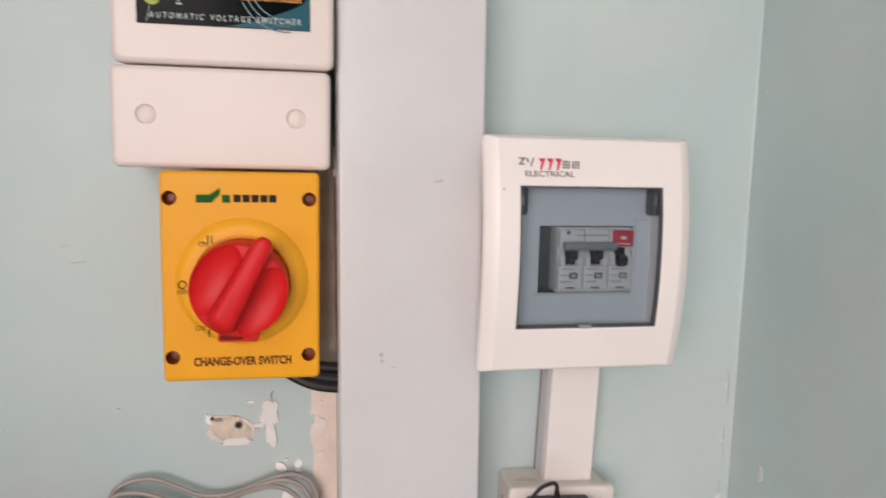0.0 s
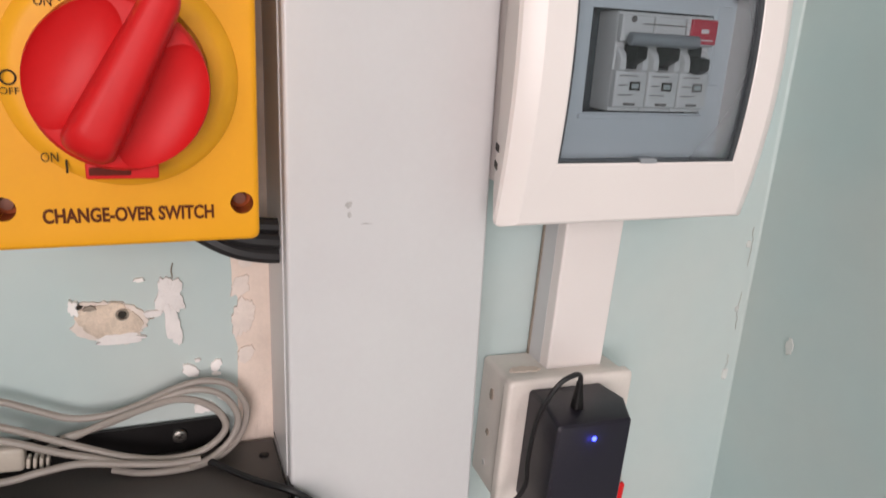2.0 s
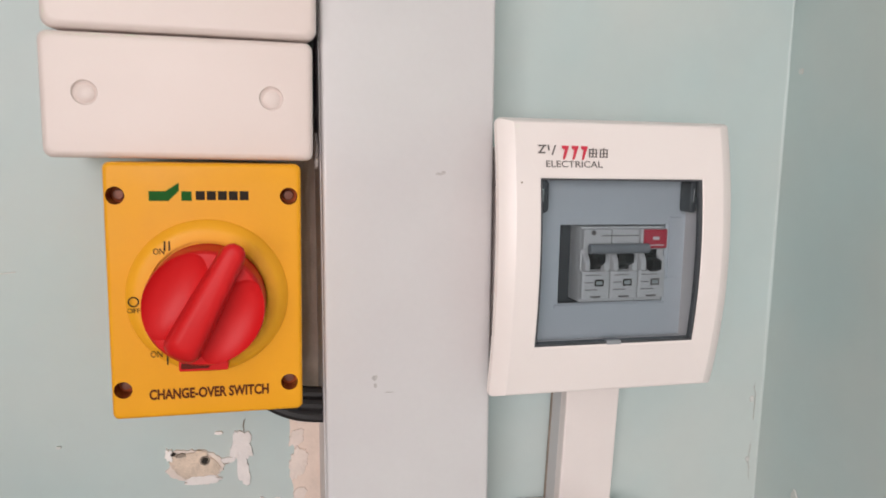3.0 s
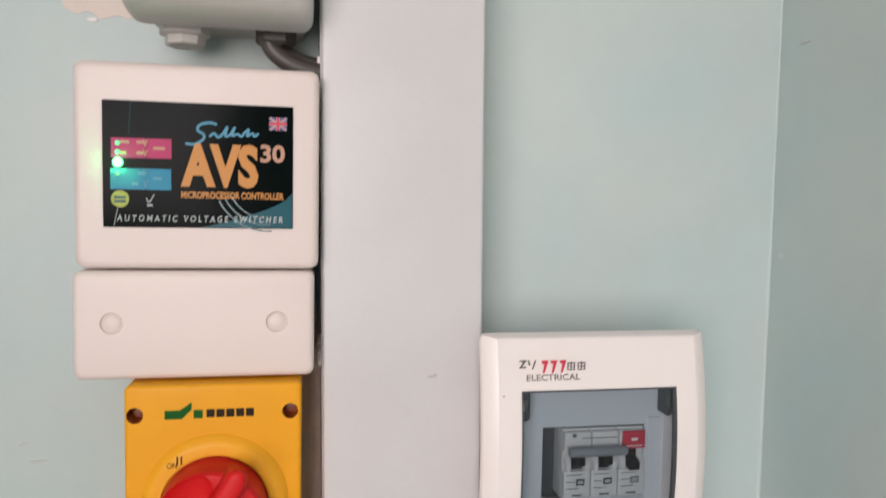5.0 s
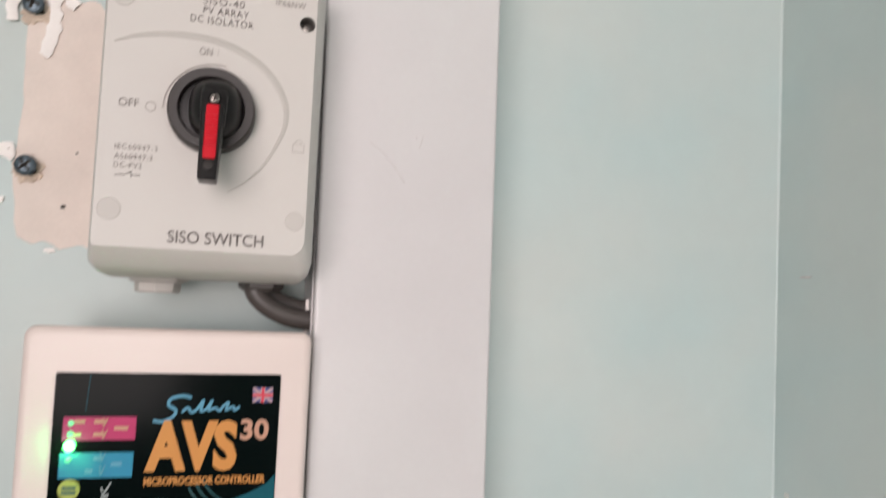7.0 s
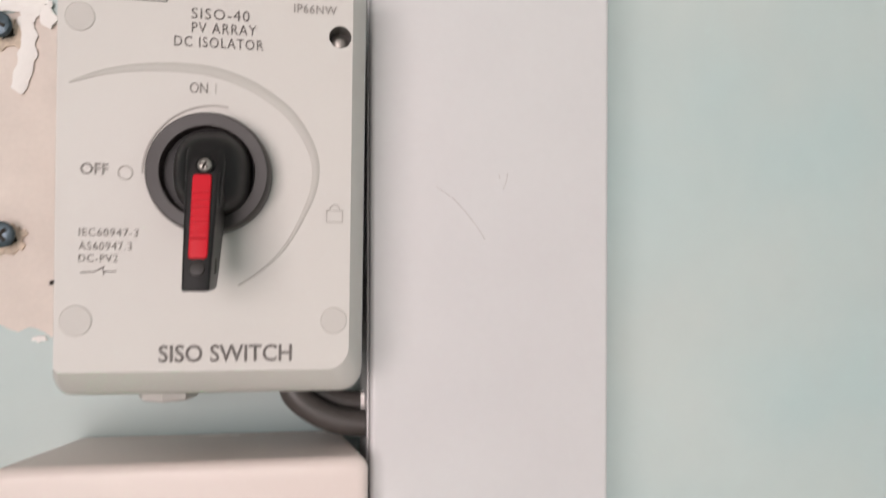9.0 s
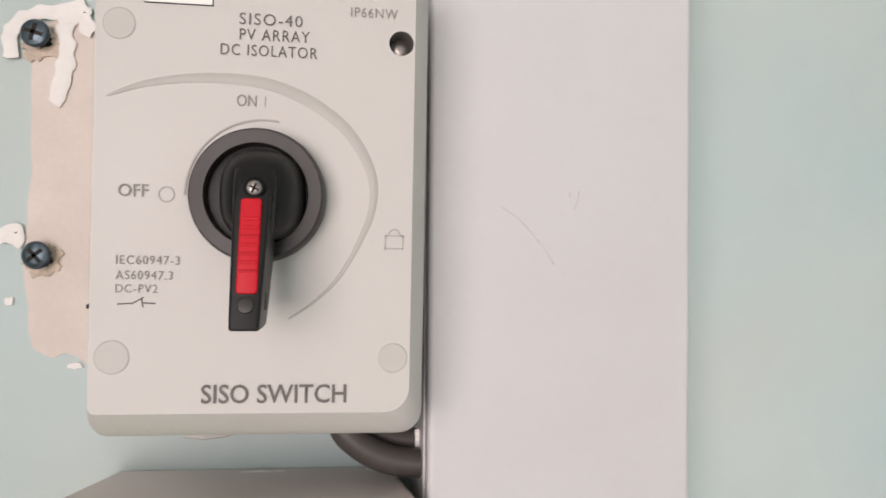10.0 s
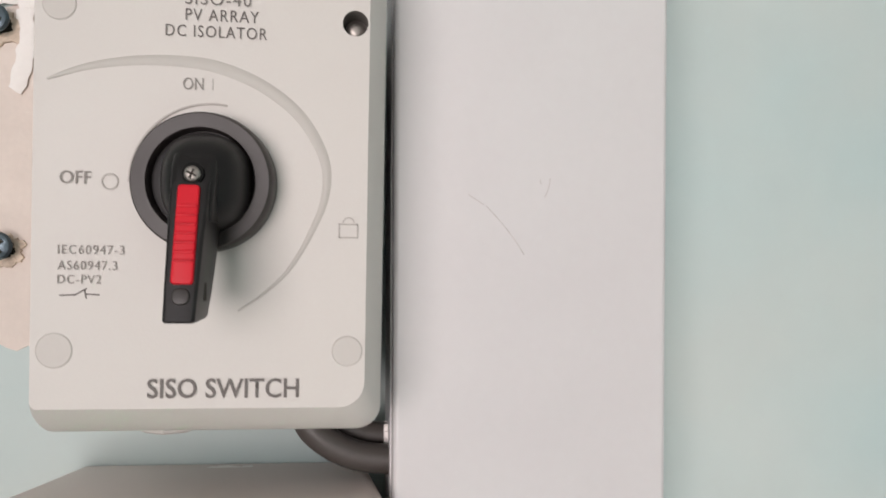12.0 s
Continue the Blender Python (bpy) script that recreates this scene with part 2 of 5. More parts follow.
def outline(x0, x1, z0, z1, r, step=0.0, seg=5):
    """A rounded rectangle in x and z, anticlockwise as seen from the front."""
    pts = []
    rr = r if isinstance(r, tuple) else (r, r, r, r)
    corners = ((x1 - rr[0], z0 + rr[0], -90, rr[0]), (x1 - rr[1], z1 - rr[1], 0, rr[1]), (x0 + rr[2], z1 - rr[2], 90, rr[2]), (x0 + rr[3], z0 + rr[3], 180, rr[3]))
    for cx, cz, a0, r in corners:
        for k in range(seg + 1):
            a = radians(a0 + 90 * k / seg)
            pts.append((cx + r * math.cos(a), cz + r * math.sin(a)))
    if step:
        fine = []
        for i, p in enumerate(pts):
            q = pts[(i + 1) % len(pts)]
            n = max(1, int(math.dist(p, q) / step))
            fine += [(p[0] + (q[0] - p[0]) * k / n, p[1] + (q[1] - p[1]) * k / n) for k in range(n)]
        pts = fine
    return pts


def loft(bm, loops, cap=True):
    rings = [[bm.verts.new(p) for p in loop] for loop in loops]
    n = len(rings[0])
    for a, b in zip(rings, rings[1:]):
        for i in range(n):
            j = (i + 1) % n
            bm.faces.new((a[i], a[j], b[j], b[i]))
    if cap:
        bm.faces.new(rings[0])
        bm.faces.new(rings[-1])
    return rings


def rings_box(rows, r=0.004, seg=5):
    """A box lofted along y from rows of (y, x0, x1, z0, z1)."""
    bm = bmesh.new()
    loft(bm, [[(x, y, z) for x, z in outline(x0, x1, z0, z1, max(0.0004, min(r, (x1 - x0) / 2.01, (z1 - z0) / 2.01)), seg=seg)] for y, x0, x1, z0, z1 in rows])
    return bm


def slab(x0, x1, z0, z1, back, front, r=0.004, edge=0.002, n=4, draft=0.0):
    """A box standing off the wall with rounded corners and a rounded front edge."""
    rows = [(back, x0 + draft, x1 - draft, z0 + draft * 0.2, z1 - draft)]
    for k in range(n + 1):
        a = math.pi / 2 * k / n
        d = edge * (1 - math.cos(a))
        rows.append((front + edge * (1 - math.sin(a)), x0 + d, x1 - d, z0 + d, z1 - d))
    return rings_box(rows, r)


def lathe(cx, cz, profile, n=40, open_front=False):
    """Turned about an axis along y, from rows of (y, radius)."""
    bm = bmesh.new()
    loft(bm, [[(cx + r * math.cos(2 * math.pi * i / n), y, cz + r * math.sin(2 * math.pi * i / n)) for i in range(n)] for y, r in profile], cap=not open_front)
    return bm


def block(x0, x1, y0, y1, z0, z1, bevel=0.0):
    bm = bmesh.new()
    bmesh.ops.create_cube(bm, size=1.0, matrix=Matrix.LocRotScale(((x0 + x1) / 2, (y0 + y1) / 2, (z0 + z1) / 2), None, (x1 - x0, y1 - y0, z1 - z0)))
    if bevel:
        bmesh.ops.bevel(bm, geom=bm.edges[:], offset=bevel, segments=3, affect="EDGES", profile=0.5)
    return bm


def turned(bm, m):
    bmesh.ops.transform(bm, matrix=m, verts=bm.verts)
    return bm


def about(x, y, z, rx=0, ry=0, rz=0):
    return Matrix.Translation((x, y, z)) @ pose(0, 0, 0, rx, ry, rz) @ Matrix.Translation((-x, -y, -z))


def spline(pts, per=8):
    """Catmull-Rom through the points."""
    p = [Vector(q) for q in pts]
    p = [2 * p[0] - p[1]] + p + [2 * p[-1] - p[-2]]
    out = []
    for i in range(1, len(p) - 2):
        for k in range(per):
            t = k / per
            a, b, c, d = p[i - 1], p[i], p[i + 1], p[i + 2]
            out.append(0.5 * (2 * b + (c - a) * t + (2 * a - 5 * b + 4 * c - d) * t * t + (3 * b - a - 3 * c + d) * t ** 3))
    return out + [p[-2]]


def tube(pts, r, sides=10, per=8, flat=1.0, bm=None, ribbed=0.0):
    """A cable along a smooth line; flat squeezes it along y; ribbed gives rings."""
    line = spline(pts, per)
    bm = bm or bmesh.new()
    loops = []
    side = None
    for i, q in enumerate(line):
        d = (line[min(i + 1, len(line) - 1)] - line[max(i - 1, 0)]).normalized()
        if side is None:
            side = d.orthogonal().normalized()
        side = (side - d * side.dot(d)).normalized()
        up = d.cross(side)
        rr = r * (1 + (ribbed if i % 2 else -ribbed))
        loop = []
        for k in range(sides):
            a = 2 * math.pi * k / sides
            o = rr * (math.cos(a) * side + math.sin(a) * up)
            o.y *= flat
            loop.append(q + o)
        loops.append(loop)
    loft(bm, loops)
    return bm


def blob(cx, cz, w, h, seed, back, front, rough=0.3, n=64, power=2.6, lean=0.0):
    """An uneven flake: a lumpy outline standing a little off the wall."""
    pts = []
    for i in range(n):
        a = 2 * math.pi * i / n
        c, s = math.cos(a), math.sin(a)
        k = (abs(c) ** power + abs(s) ** power) ** (-1 / power)
        k *= 1 + rough * (noise.noise((c * 1.6 + seed * 7.1, s * 1.6, seed)) + 0.6 * noise.noise((c * 5, s * 5, seed + 3.3)) + 0.35 * noise.noise((c * 13, s * 13, seed + 9)))
        x, z = k * c * w / 2, k * s * h / 2
        pts.append((cx + x + lean * z, cz + z))
    bm = bmesh.new()
    rings = loft(bm, [[(cx + (x - cx) * s, y, cz + (z - cz) * s) for x, z in pts] for y, s in ((back, 1.0), (front + 0.0002, 0.985), (front, 0.94))], cap=False)
    for ring, y in ((rings[0], back), (rings[-1], front)):
        hub = bm.verts.new((cx, y, cz))
        for i in range(n):
            bm.faces.new((hub, ring[i], ring[(i + 1) % n]))
    return bm


def flat_shape(pts, y, thick=0.0003):
    """A printed shape on a front face."""
    bm = bmesh.new()
    loft(bm, [[(x, yy, z) for x, z in pts] for yy in (y, y - thick)])
    return bm


def rect(x0, x1, z0, z1, y, thick=0.0003, slant=0.0):
    return flat_shape([(x0, z0), (x1, z0), (x1 + slant, z1), (x0 + slant, z1)], y, thick)


def ring_shape(cx, cz, r0, r1, y, a0=0, a1=360, n=36, thick=0.0003, sx=1.0):
    bm = bmesh.new()
    loops = []
    for k in range(n + 1):
        a = radians(a0 + (a1 - a0) * k / n)
        c, s = math.cos(a), math.sin(a)
        loops.append([(cx + r * c * sx, yy, cz + r * s) for r, yy in ((r0, y), (r1, y), (r1, y - thick), (r0, y - thick))])
    loft(bm, loops, cap=a1 - a0 < 360)
    return bm


def lettering(words, x0, x1, z0, z1, y, material, parent, bold=0.0, label="", slant=0.0, arch_fn=None, spacing=1.0):
    """Words printed on a front face, filling the given box."""
    curve = bpy.data.curves.new("lettering", "FONT")
    curve.body, curve.offset, curve.resolution_u, curve.shear = words, bold, 3, slant
    curve.space_character = spacing
    tmp = new("lettering_curve", curve)
    me = bpy.data.meshes.new_from_object(tmp.evaluated_get(bpy.context.evaluated_depsgraph_get()))
    bpy.data.objects.remove(tmp)
    xs, ys = [v.co.x for v in me.vertices], [v.co.y for v in me.vertices]
    ax, bx, ay, by = min(xs), max(xs), min(ys), max(ys)
    for v in me.vertices:
        zz = z0 + (v.co.y - ay) / (by - ay) * (z1 - z0)
        v.co = (x0 + (v.co.x - ax) / (bx - ax) * (x1 - x0), (arch_fn(zz) if arch_fn else y) - 0.0004, zz)
    me.materials.clear()
    me.materials.append(material)
    me.name = "lettering"
    ob = new("lettering", fitted(me, parent))
    ob.parent = parent
    if parent.type == "EMPTY":
        ob.matrix_parent_inverse = Matrix.Translation(-parent.location)
    return tagged(ob, label)


def screw_head(cx, cz, y, r, material, dome=0.35, spin=20):
    """A round head with a cross slot."""
    bm = lathe(cx, cz, [(y + 0.004, r * 0.9), (y + r * dome, r), (y + r * dome * 0.4, r * 0.86), (y, r * 0.5), (y, r * 0.12)], 24)
    return bm


def cross_slot(cx, cz, y, r, spin=20):
    bm = bmesh.new()
    for a in (spin, spin + 90):
        tmp = block(cx - r * 0.62, cx + r * 0.62, y - 0.0004, y + 0.001, cz - r * 0.13, cz + r * 0.13)
        turned(tmp, about(cx, y, cz, 0, a, 0))
        me = bpy.data.meshes.new("tmp")
        tmp.to_mesh(me)
        tmp.free()
        bm.from_mesh(me)
        bpy.data.meshes.remove(me)
    return bm


def carve(ob, cutters):
    """Cuts recesses into a part."""
    for bm in cutters:
        tool = new("cutter", fitted(mesh_from(bm, "cutter", ob.data.materials[0]), ob.parent))
        mod = ob.modifiers.new("cut", "BOOLEAN")
        mod.operation, mod.solver, mod.object = "DIFFERENCE", "EXACT", tool
        me = bpy.data.meshes.new_from_object(ob.evaluated_get(bpy.context.evaluated_depsgraph_get()))
        ob.modifiers.clear()
        old, ob.data = ob.data, me
        bpy.data.meshes.remove(old)
        bpy.data.objects.remove(tool)
        me.set_sharp_from_angle(angle=radians(30))
    return ob


# ---- room ----
W = 0.585   # face of the wall with the switchgear
CX = 0.4085  # face of the return wall
X0, YB, TOP = -1.9, -2.0, 2.6


def structure(name, bm, material, label):
    return solid(name, bm, material, label, name.split("_")[0], "structure")


def sheet(u0, u1, v0, v1, nu, nv, place, thick):
    """A wall slab with a finely divided face: place(u, v, depth) gives the point."""
    bm = bmesh.new()
    for d in (0.0, thick):
        g = [[bm.verts.new(place(u0 + (u1 - u0) * i / nu, v0 + (v1 - v0) * j / nv, d)) for i in range(nu + 1)] for j in range(nv + 1)]
        for j in range(nv):
            for i in range(nu):
                bm.faces.new((g[j][i], g[j][i + 1], g[j + 1][i + 1], g[j + 1][i]))
        if d == 0:
            first = g
    edge = lambda g: g[0] + [r[-1] for r in g[1:]] + g[-1][-2::-1] + [r[0] for r in g[-2:0:-1]]
    a, b = edge(first), edge(g)
    for i in range(len(a)):
        j = (i + 1) % len(a)
        bm.faces.new((a[i], a[j], b[j], b[i]))
    return bm


def wave(x, z, s):
    return 0.0005 * noise.noise((x * 4 + s, z * 4, s)) + 0.0002 * noise.noise((x * 13, z * 13, s + 5))


structure("wall_north", sheet(X0 - 0.1, CX + 0.15, 0, TOP, 90, 100, lambda u, v, d: (u, W + d + (0.0007 + wave(u, v, 2.0) if d == 0 else 0), v), 0.15), PAINT, "pale teal painted plaster wall with chips and bare patches")
structure("wall_east", sheet(YB - 0.1, W - 0.001, 0, TOP, 60, 60, lambda u, v, d: (CX + d + (wave(u, v, 7.0) if d == 0 else 0), u, v), 0.15), PAINT, "pale teal painted plaster return wall")
structure("floor", block(X0 - 0.1, CX + 0.15, YB - 0.1, W + 0.1, -0.1, 0), TERRAZZO, "pale cement floor of a small room")
structure("ceiling", block(X0 - 0.1, CX + 0.15, YB - 0.1, W + 0.1, TOP, TOP + 0.1), CEILING, "plain white ceiling")
# back wall with the window that lights the room
structure("wall_south", block(X0, CX, YB - 0.12, YB, 0, 1.09), PAINT, "pale teal wall below the window")
structure("wall_south", block(X0, CX, YB - 0.12, YB, 2.41, TOP), PAINT, "pale teal wall above the window")
structure("wall_south", block(X0, -1.82, YB - 0.12, YB, 1.09, 2.41), PAINT, "pale teal wall beside the window")
structure("wall_south", block(-0.14, CX, YB - 0.12, YB, 1.09, 2.41), PAINT, "pale teal wall beside the window")
structure("wall_west", block(X0 - 0.1, X0, YB, W, 0, TOP), PAINT, "plain pale teal side wall")
# unseen wall stub, added to keep part of the window light off the left
structure("wall_west", block(-0.68, -0.58, -0.38, W - 0.001, 0, TOP), PAINT, "unseen pale teal wall added to shade the left side")

# plaster ridge down the inner corner
bm = bmesh.new()
loops = []
for k in range(121):
    z = 0.9 + k * 0.0125
    e = 0.0021 + 0.0010 * noise.noise((z * 9, 1.0, 2.0)) + 0.0006 * noise.noise((z * 41, 3.0, 2.0))
    s = 0.0012 * noise.noise((z * 6, 8, 8))
    loops.append([(CX + 0.002, W + 0.002, z), (CX - e * 1.7 + s, W + 0.002, z)] + [(CX + 0.0006 - e * 1.5 * (1 - math.sin(a)) + s * (1 - math.sin(a)), W + 0.0009 - e * 1.5 * (1 - math.cos(a)), z) for a in [math.pi / 2 * q / 8 for q in range(1, 8)]] + [(CX + 0.002, W - e * 1.7, z)])
loft(bm, loops)
solid("corner_trim", bm, PAINT, "uneven pale filler ridge down the wall corner", "trim", "structure")

# hairline cracks where the filler has come loose
rng = random.Random(5)
for z0, z1, off in ((1.268, 1.300, 0.0080), (1.214, 1.246, 0.0085), (1.178, 1.192, 0.0100)):
    zs = [z0 + (z1 - z0) * k / 7 for k in range(8)]
    solid("paint_crack", tube([(CX - off + rng.uniform(-0.0011, 0.0011), W - 0.0004, z) for z in zs], 0.00016, 5, 4), GRIME, "hairline crack along the wall corner", "paint crack", group="paint cracks")
for z, w, s_ in ((1.1745, 0.006, 3), (1.286, 0.0035, 7), (1.232, 0.003, 9)):
    solid("paint_chip", blob(CX - 0.0100, z, w, w * 1.5, s_, W + 0.002, W - 0.0006, 0.4), PALE_CHIP, "pale chip beside the wall corner", "paint chip", group="wall chips")

# chips and blemishes of the return wall
for y, z, h, w, s, m in ((0.537, 1.2195, 0.012, 0.006, 1, PALE_CHIP), (0.554, 1.732, 0.0016, 0.012, 2, SCUFF), (0.57, 1.56, 0.004, 0.005, 3, PALE_CHIP)):
    bm = turned(blob(0, 0, w, h, s, 0, -0.0008, 0.35), Matrix.Translation((CX - 0.0005, y, z)) @ pose(0, 0, 0, 0, 0, -90))
    solid("paint_chip", bm, m, "small chip in the painted return wall", "paint chip", group="wall chips")

# ---- bare patches, holes and screws of the switchgear wall ----
FACE = W - 0.0003
solid("plaster_patch", blob(-0.118, 1.805, 0.068, 0.166, 11, W + 0.004, FACE, 0.1, power=6), PLASTER_PINK, "bare pinkish plaster patch on the wall behind the isolator", "plaster patch", group="bare plaster")
solid("plaster_patch", blob(0.0275, 1.29, 0.033, 0.40, 14, W + 0.004, FACE, 0.38, n=220, power=9), PLASTER, "bare cream plaster strip on the wall beside the trunking", "plaster patch", group="bare plaster")
for pts, wd in (
    (((-0.1608, 1.8632), (-0.1602, 1.8740), (-0.1570, 1.8805), (-0.1500, 1.8838), (-0.1416, 1.8855), (-0.1350, 1.8862), (-0.1286, 1.8884)), 0.0042),
    (((-0.1400, 1.8800), (-0.1330, 1.8830), (-0.1290, 1.8850), (-0.1282, 1.8795), (-0.1240, 1.8770)), 0.0040),
    (((-0.1376, 1.8795), (-0.1367, 1.8720), (-0.1366, 1.8630), (-0.1378, 1.8540), (-0.1395, 1.8475), (-0.1417, 1.8435)), 0.0046),
    (((-0.1640, 1.7815), (-0.1590, 1.7832), (-0.1560, 1.7825), (-0.1576, 1.7775)), 0.0040),
):
    bm = tube([(x, W - 0.0015, z) for x, z in pts], wd * 0.85, 8, 7, flat=0.16)
    for v in bm.verts:
        v.co.x += 0.0022 * noise.noise(v.co * 190)
        v.co.z += 0.0022 * noise.noise(v.co * 160 + Vector((5, 5, 5)))
    solid("filler_smear", bm, FILLER, "dried white filler smear on the wall beside the isolator", "filler smear", group="filler smears")
for x, z, s in ((-0.1476, 1.8732, 15), (-0.1450, 1.7732, 50)):
    sc = thing("wall_screw", (x, W, z), "dark zinc-coated screw standing out of the bare plaster", "screw", "wall screws")
    part("shank", lathe(x, z, [(W + 0.004, 0.0024), (W - 0.0065, 0.0024)], 14), DARK_STEEL, sc)
    part("head", screw_head(x, z, W - 0.0095, 0.0064, DARK_STEEL), DARK_STEEL, sc)
    part("cross_slot", cross_slot(x, z, W - 0.0095, 0.0064, s), HOLE_DARK, sc)
    solid("screw_rim", blob(x + 0.0005, z - 0.0025, 0.017, 0.014, s, W + 0.003, W - 0.0017, 0.45), HOLE_TAN, "dark crumbled plaster round a wall screw", "plaster patch", group="screw rims")
    solid("wall_pit", blob(x + 0.0010, z - 0.0015, 0.008, 0.008, s + 3, W + 0.003, W - 0.0021, 0.4), HOLE_DARK, "dark hole behind a wall screw", "wall pit", group="wall pits")
for x, z, r in ((-0.1240, 1.7500, 0.0012), (-0.1185, 1.784, 0.0007)):
    solid("wall_pit", blob(x, z, r * 2, r * 1.6, r * 900, W + 0.003, W - 0.0018, 0.5), HOLE_DARK, "small dark pit in the bare plaster", "wall pit", group="wall pits")

# crumbled hole below the change-over switch
LOW = setting((0, W, 1.272), (1.03, 1, 1.03), (-0.0025, 0, -0.002))
hole = thing("wall_hole", (-0.052, W, 1.268), "crumbled plaster hole with an old wall plug and torn paint", "wall hole", fit=LOW)
part("torn_rim", blob(-0.0520, 1.2668, 0.0345, 0.0245, 21, W + 0.004, W - 0.0010, 0.26, lean=-0.35), TORN_WARM, hole, "torn white paint edge")
part("crumbled_bed", blob(-0.0525, 1.2682, 0.0310, 0.0190, 22, W + 0.004, W - 0.0022, 0.26, lean=-0.35), HOLE_TAN, hole, "crumbled tan plaster")
part("wall_plug", lathe(-0.0460, 1.2720, [(W + 0.002, 0.0034), (W - 0.0032, 0.0034), (W - 0.0034, 0.0026), (W - 0.0012, 0.0022)], 18), GRIME, hole, "brown wall plug")
part("plug_bore", lathe(-0.046, 1.2722, [(W, 0.0021), (W - 0.0036, 0.0021)], 14), HOLE_DARK, hole)
part("torn_edge", blob(-0.0615, 1.2768, 0.0062, 0.0026, 24, W + 0.003, W - 0.0028, 0.6), GRIME, hole, "dark broken edge")
part("torn_edge", blob(-0.0668, 1.2778, 0.0030, 0.0022, 27, W + 0.003, W - 0.0029, 0.6), HOLE_DARK, hole)
part("torn_rim", blob(-0.0480, 1.2575, 0.0230, 0.0060, 28, W + 0.003, W - 0.0025, 0.35, lean=-0.3), TORN_DULL, hole, "torn white paint edge")
part("torn_edge", blob(-0.0695, 1.277, 0.005, 0.008, 25, W + 0.003, W - 0.0026, 0.5), FILLER, hole)
for x, z, w, h, s, ln, pw, m in (
    (-0.0212, 1.2812, 0.0138, 0.0205, 31, 0.02, 6, TORN_DULL), (-0.0203, 1.2625, 0.0078, 0.0225, 32, -0.12, 4, TORN_DULL), (-0.0305, 1.2705, 0.0095, 0.0040, 33, 0.3, 2.6, TORN_DULL),
    (-0.0125, 1.2335, 0.0085, 0.0085, 34, -0.3, 2, FILLER), (0.0015, 1.2350, 0.0062, 0.0080, 35, 0.2, 2, FILLER), (-0.0365, 1.2905, 0.0055, 0.0022, 36, 0, 2.6, FILLER),
    (0.0015, 1.2295, 0.0050, 0.0018, 44, 0, 2.6, FILLER), (-0.0085, 1.2395, 0.0030, 0.0022, 45, 0, 2.6, TORN_DULL),
    (0.0165, 1.2830, 0.0095, 0.0120, 46, 0.2, 2.6, TORN_WARM), (0.0175, 1.2640, 0.0125, 0.0230, 47, 0.2, 2.6, TORN_WARM), (0.0185, 1.2405, 0.0090, 0.0100, 48, 0.2, 2.6, TORN_WARM), (0.0195, 1.2980, 0.0080, 0.0080, 49, 0, 2.6, TORN_WARM),
    (-0.0060, 1.2085, 0.0120, 0.0070, 38, 0, 2.6, FILLER), (0.0045, 1.2135, 0.0040, 0.0050, 39, -0.8, 2.6, FILLER), (-0.138, 1.288, 0.0030, 0.0018, 37, 0, 2.6, PALE_CHIP),
    (-0.2290, 1.2765, 0.010, 0.007, 41, 0, 2.6, FILLER), (-0.130, 1.7225, 0.006, 0.003, 42, 0, 2.6, FILLER), (-0.159, 1.752, 0.004, 0.004, 43, 0, 2.6, FILLER),
):
    solid("paint_chip", blob(x, z, w, h, s, W + 0.003, W - 0.0010 - 0.00012 * (s % 7), 0.3, lean=ln, power=pw), m, "white chip where the teal paint has flaked off", "paint chip", group="wall chips", fit=LOW if z < 1.5 else None)
solid("wall_pit", blob(-0.2300, 1.2775, 0.0045, 0.0030, 71, W + 0.003, W - 0.0017, 0.5), HOLE_DARK, "small dark pit in a flaked spot", "wall pit", group="wall pits", fit=LOW)
for pts in (((-0.0190, 1.2990), (-0.0200, 1.2950), (-0.0195, 1.2905)), ((-0.0335, 1.2685), (-0.0310, 1.2675), (-0.0290, 1.2690))):
    solid("paint_crack", tube([(x, W - 0.0003, z) for x, z in pts], 0.00035, 6, 5), GRIME, "thin crack in the wall paint", "paint crack", group="paint cracks", fit=LOW)

for pts, r, m in ((((-0.1825, 1.4200), (-0.1800, 1.4210), (-0.1775, 1.4215)), 0.0003, SCUFF_DARK), (((-0.1755, 1.4075), (-0.1700, 1.4080), (-0.1645, 1.4085)), 0.0005, PALE_CHIP)):
    solid("paint_scratch", tube([(x, W - 0.0002, z) for x, z in pts], r, 6, 5), m, "short scratch in the wall paint", "paint scratch", group="paint scratches")

# ---- large trunking ----
LEAN_TR = about(0.085, W, 1.525, 0, -0.65, 0)
trunk = thing("cable_trunking", (0.085, W, 0.0), "tall white plastic cable trunking fixed up the wall", "cable trunking")
part("base", turned(rings_box([(W - 0.001, 0.0284, 0.1390, 0.02, 2.58), (0.5335, 0.0288, 0.1390, 0.02, 2.58)], 0.001), LEAN_TR), TRUNKING, trunk)
bm = slab(0.0295, 0.1405, 0.02, 2.58, 0.5355, 0.523, 0.0015, 0.0022)
part("lid", turned(bm, LEAN_TR), TRUNKING, trunk, "flat white snap-on lid")
for x, z, w, h, s in ((0.0637, 1.3440, 0.0035, 0.0035, 51), (0.0640, 1.3385, 0.0022, 0.003, 52), (0.0735, 1.3335, 0.006, 0.0007, 53), (0.1050, 1.4775, 0.006, 0.0014, 54), (0.1075, 1.4788, 0.003, 0.0012, 57)):
    part("scuff", blob(x, z, w, h, s, 0.5232, 0.5227, 0.6), SCUFF_DARK, trunk, "grey scuff mark")
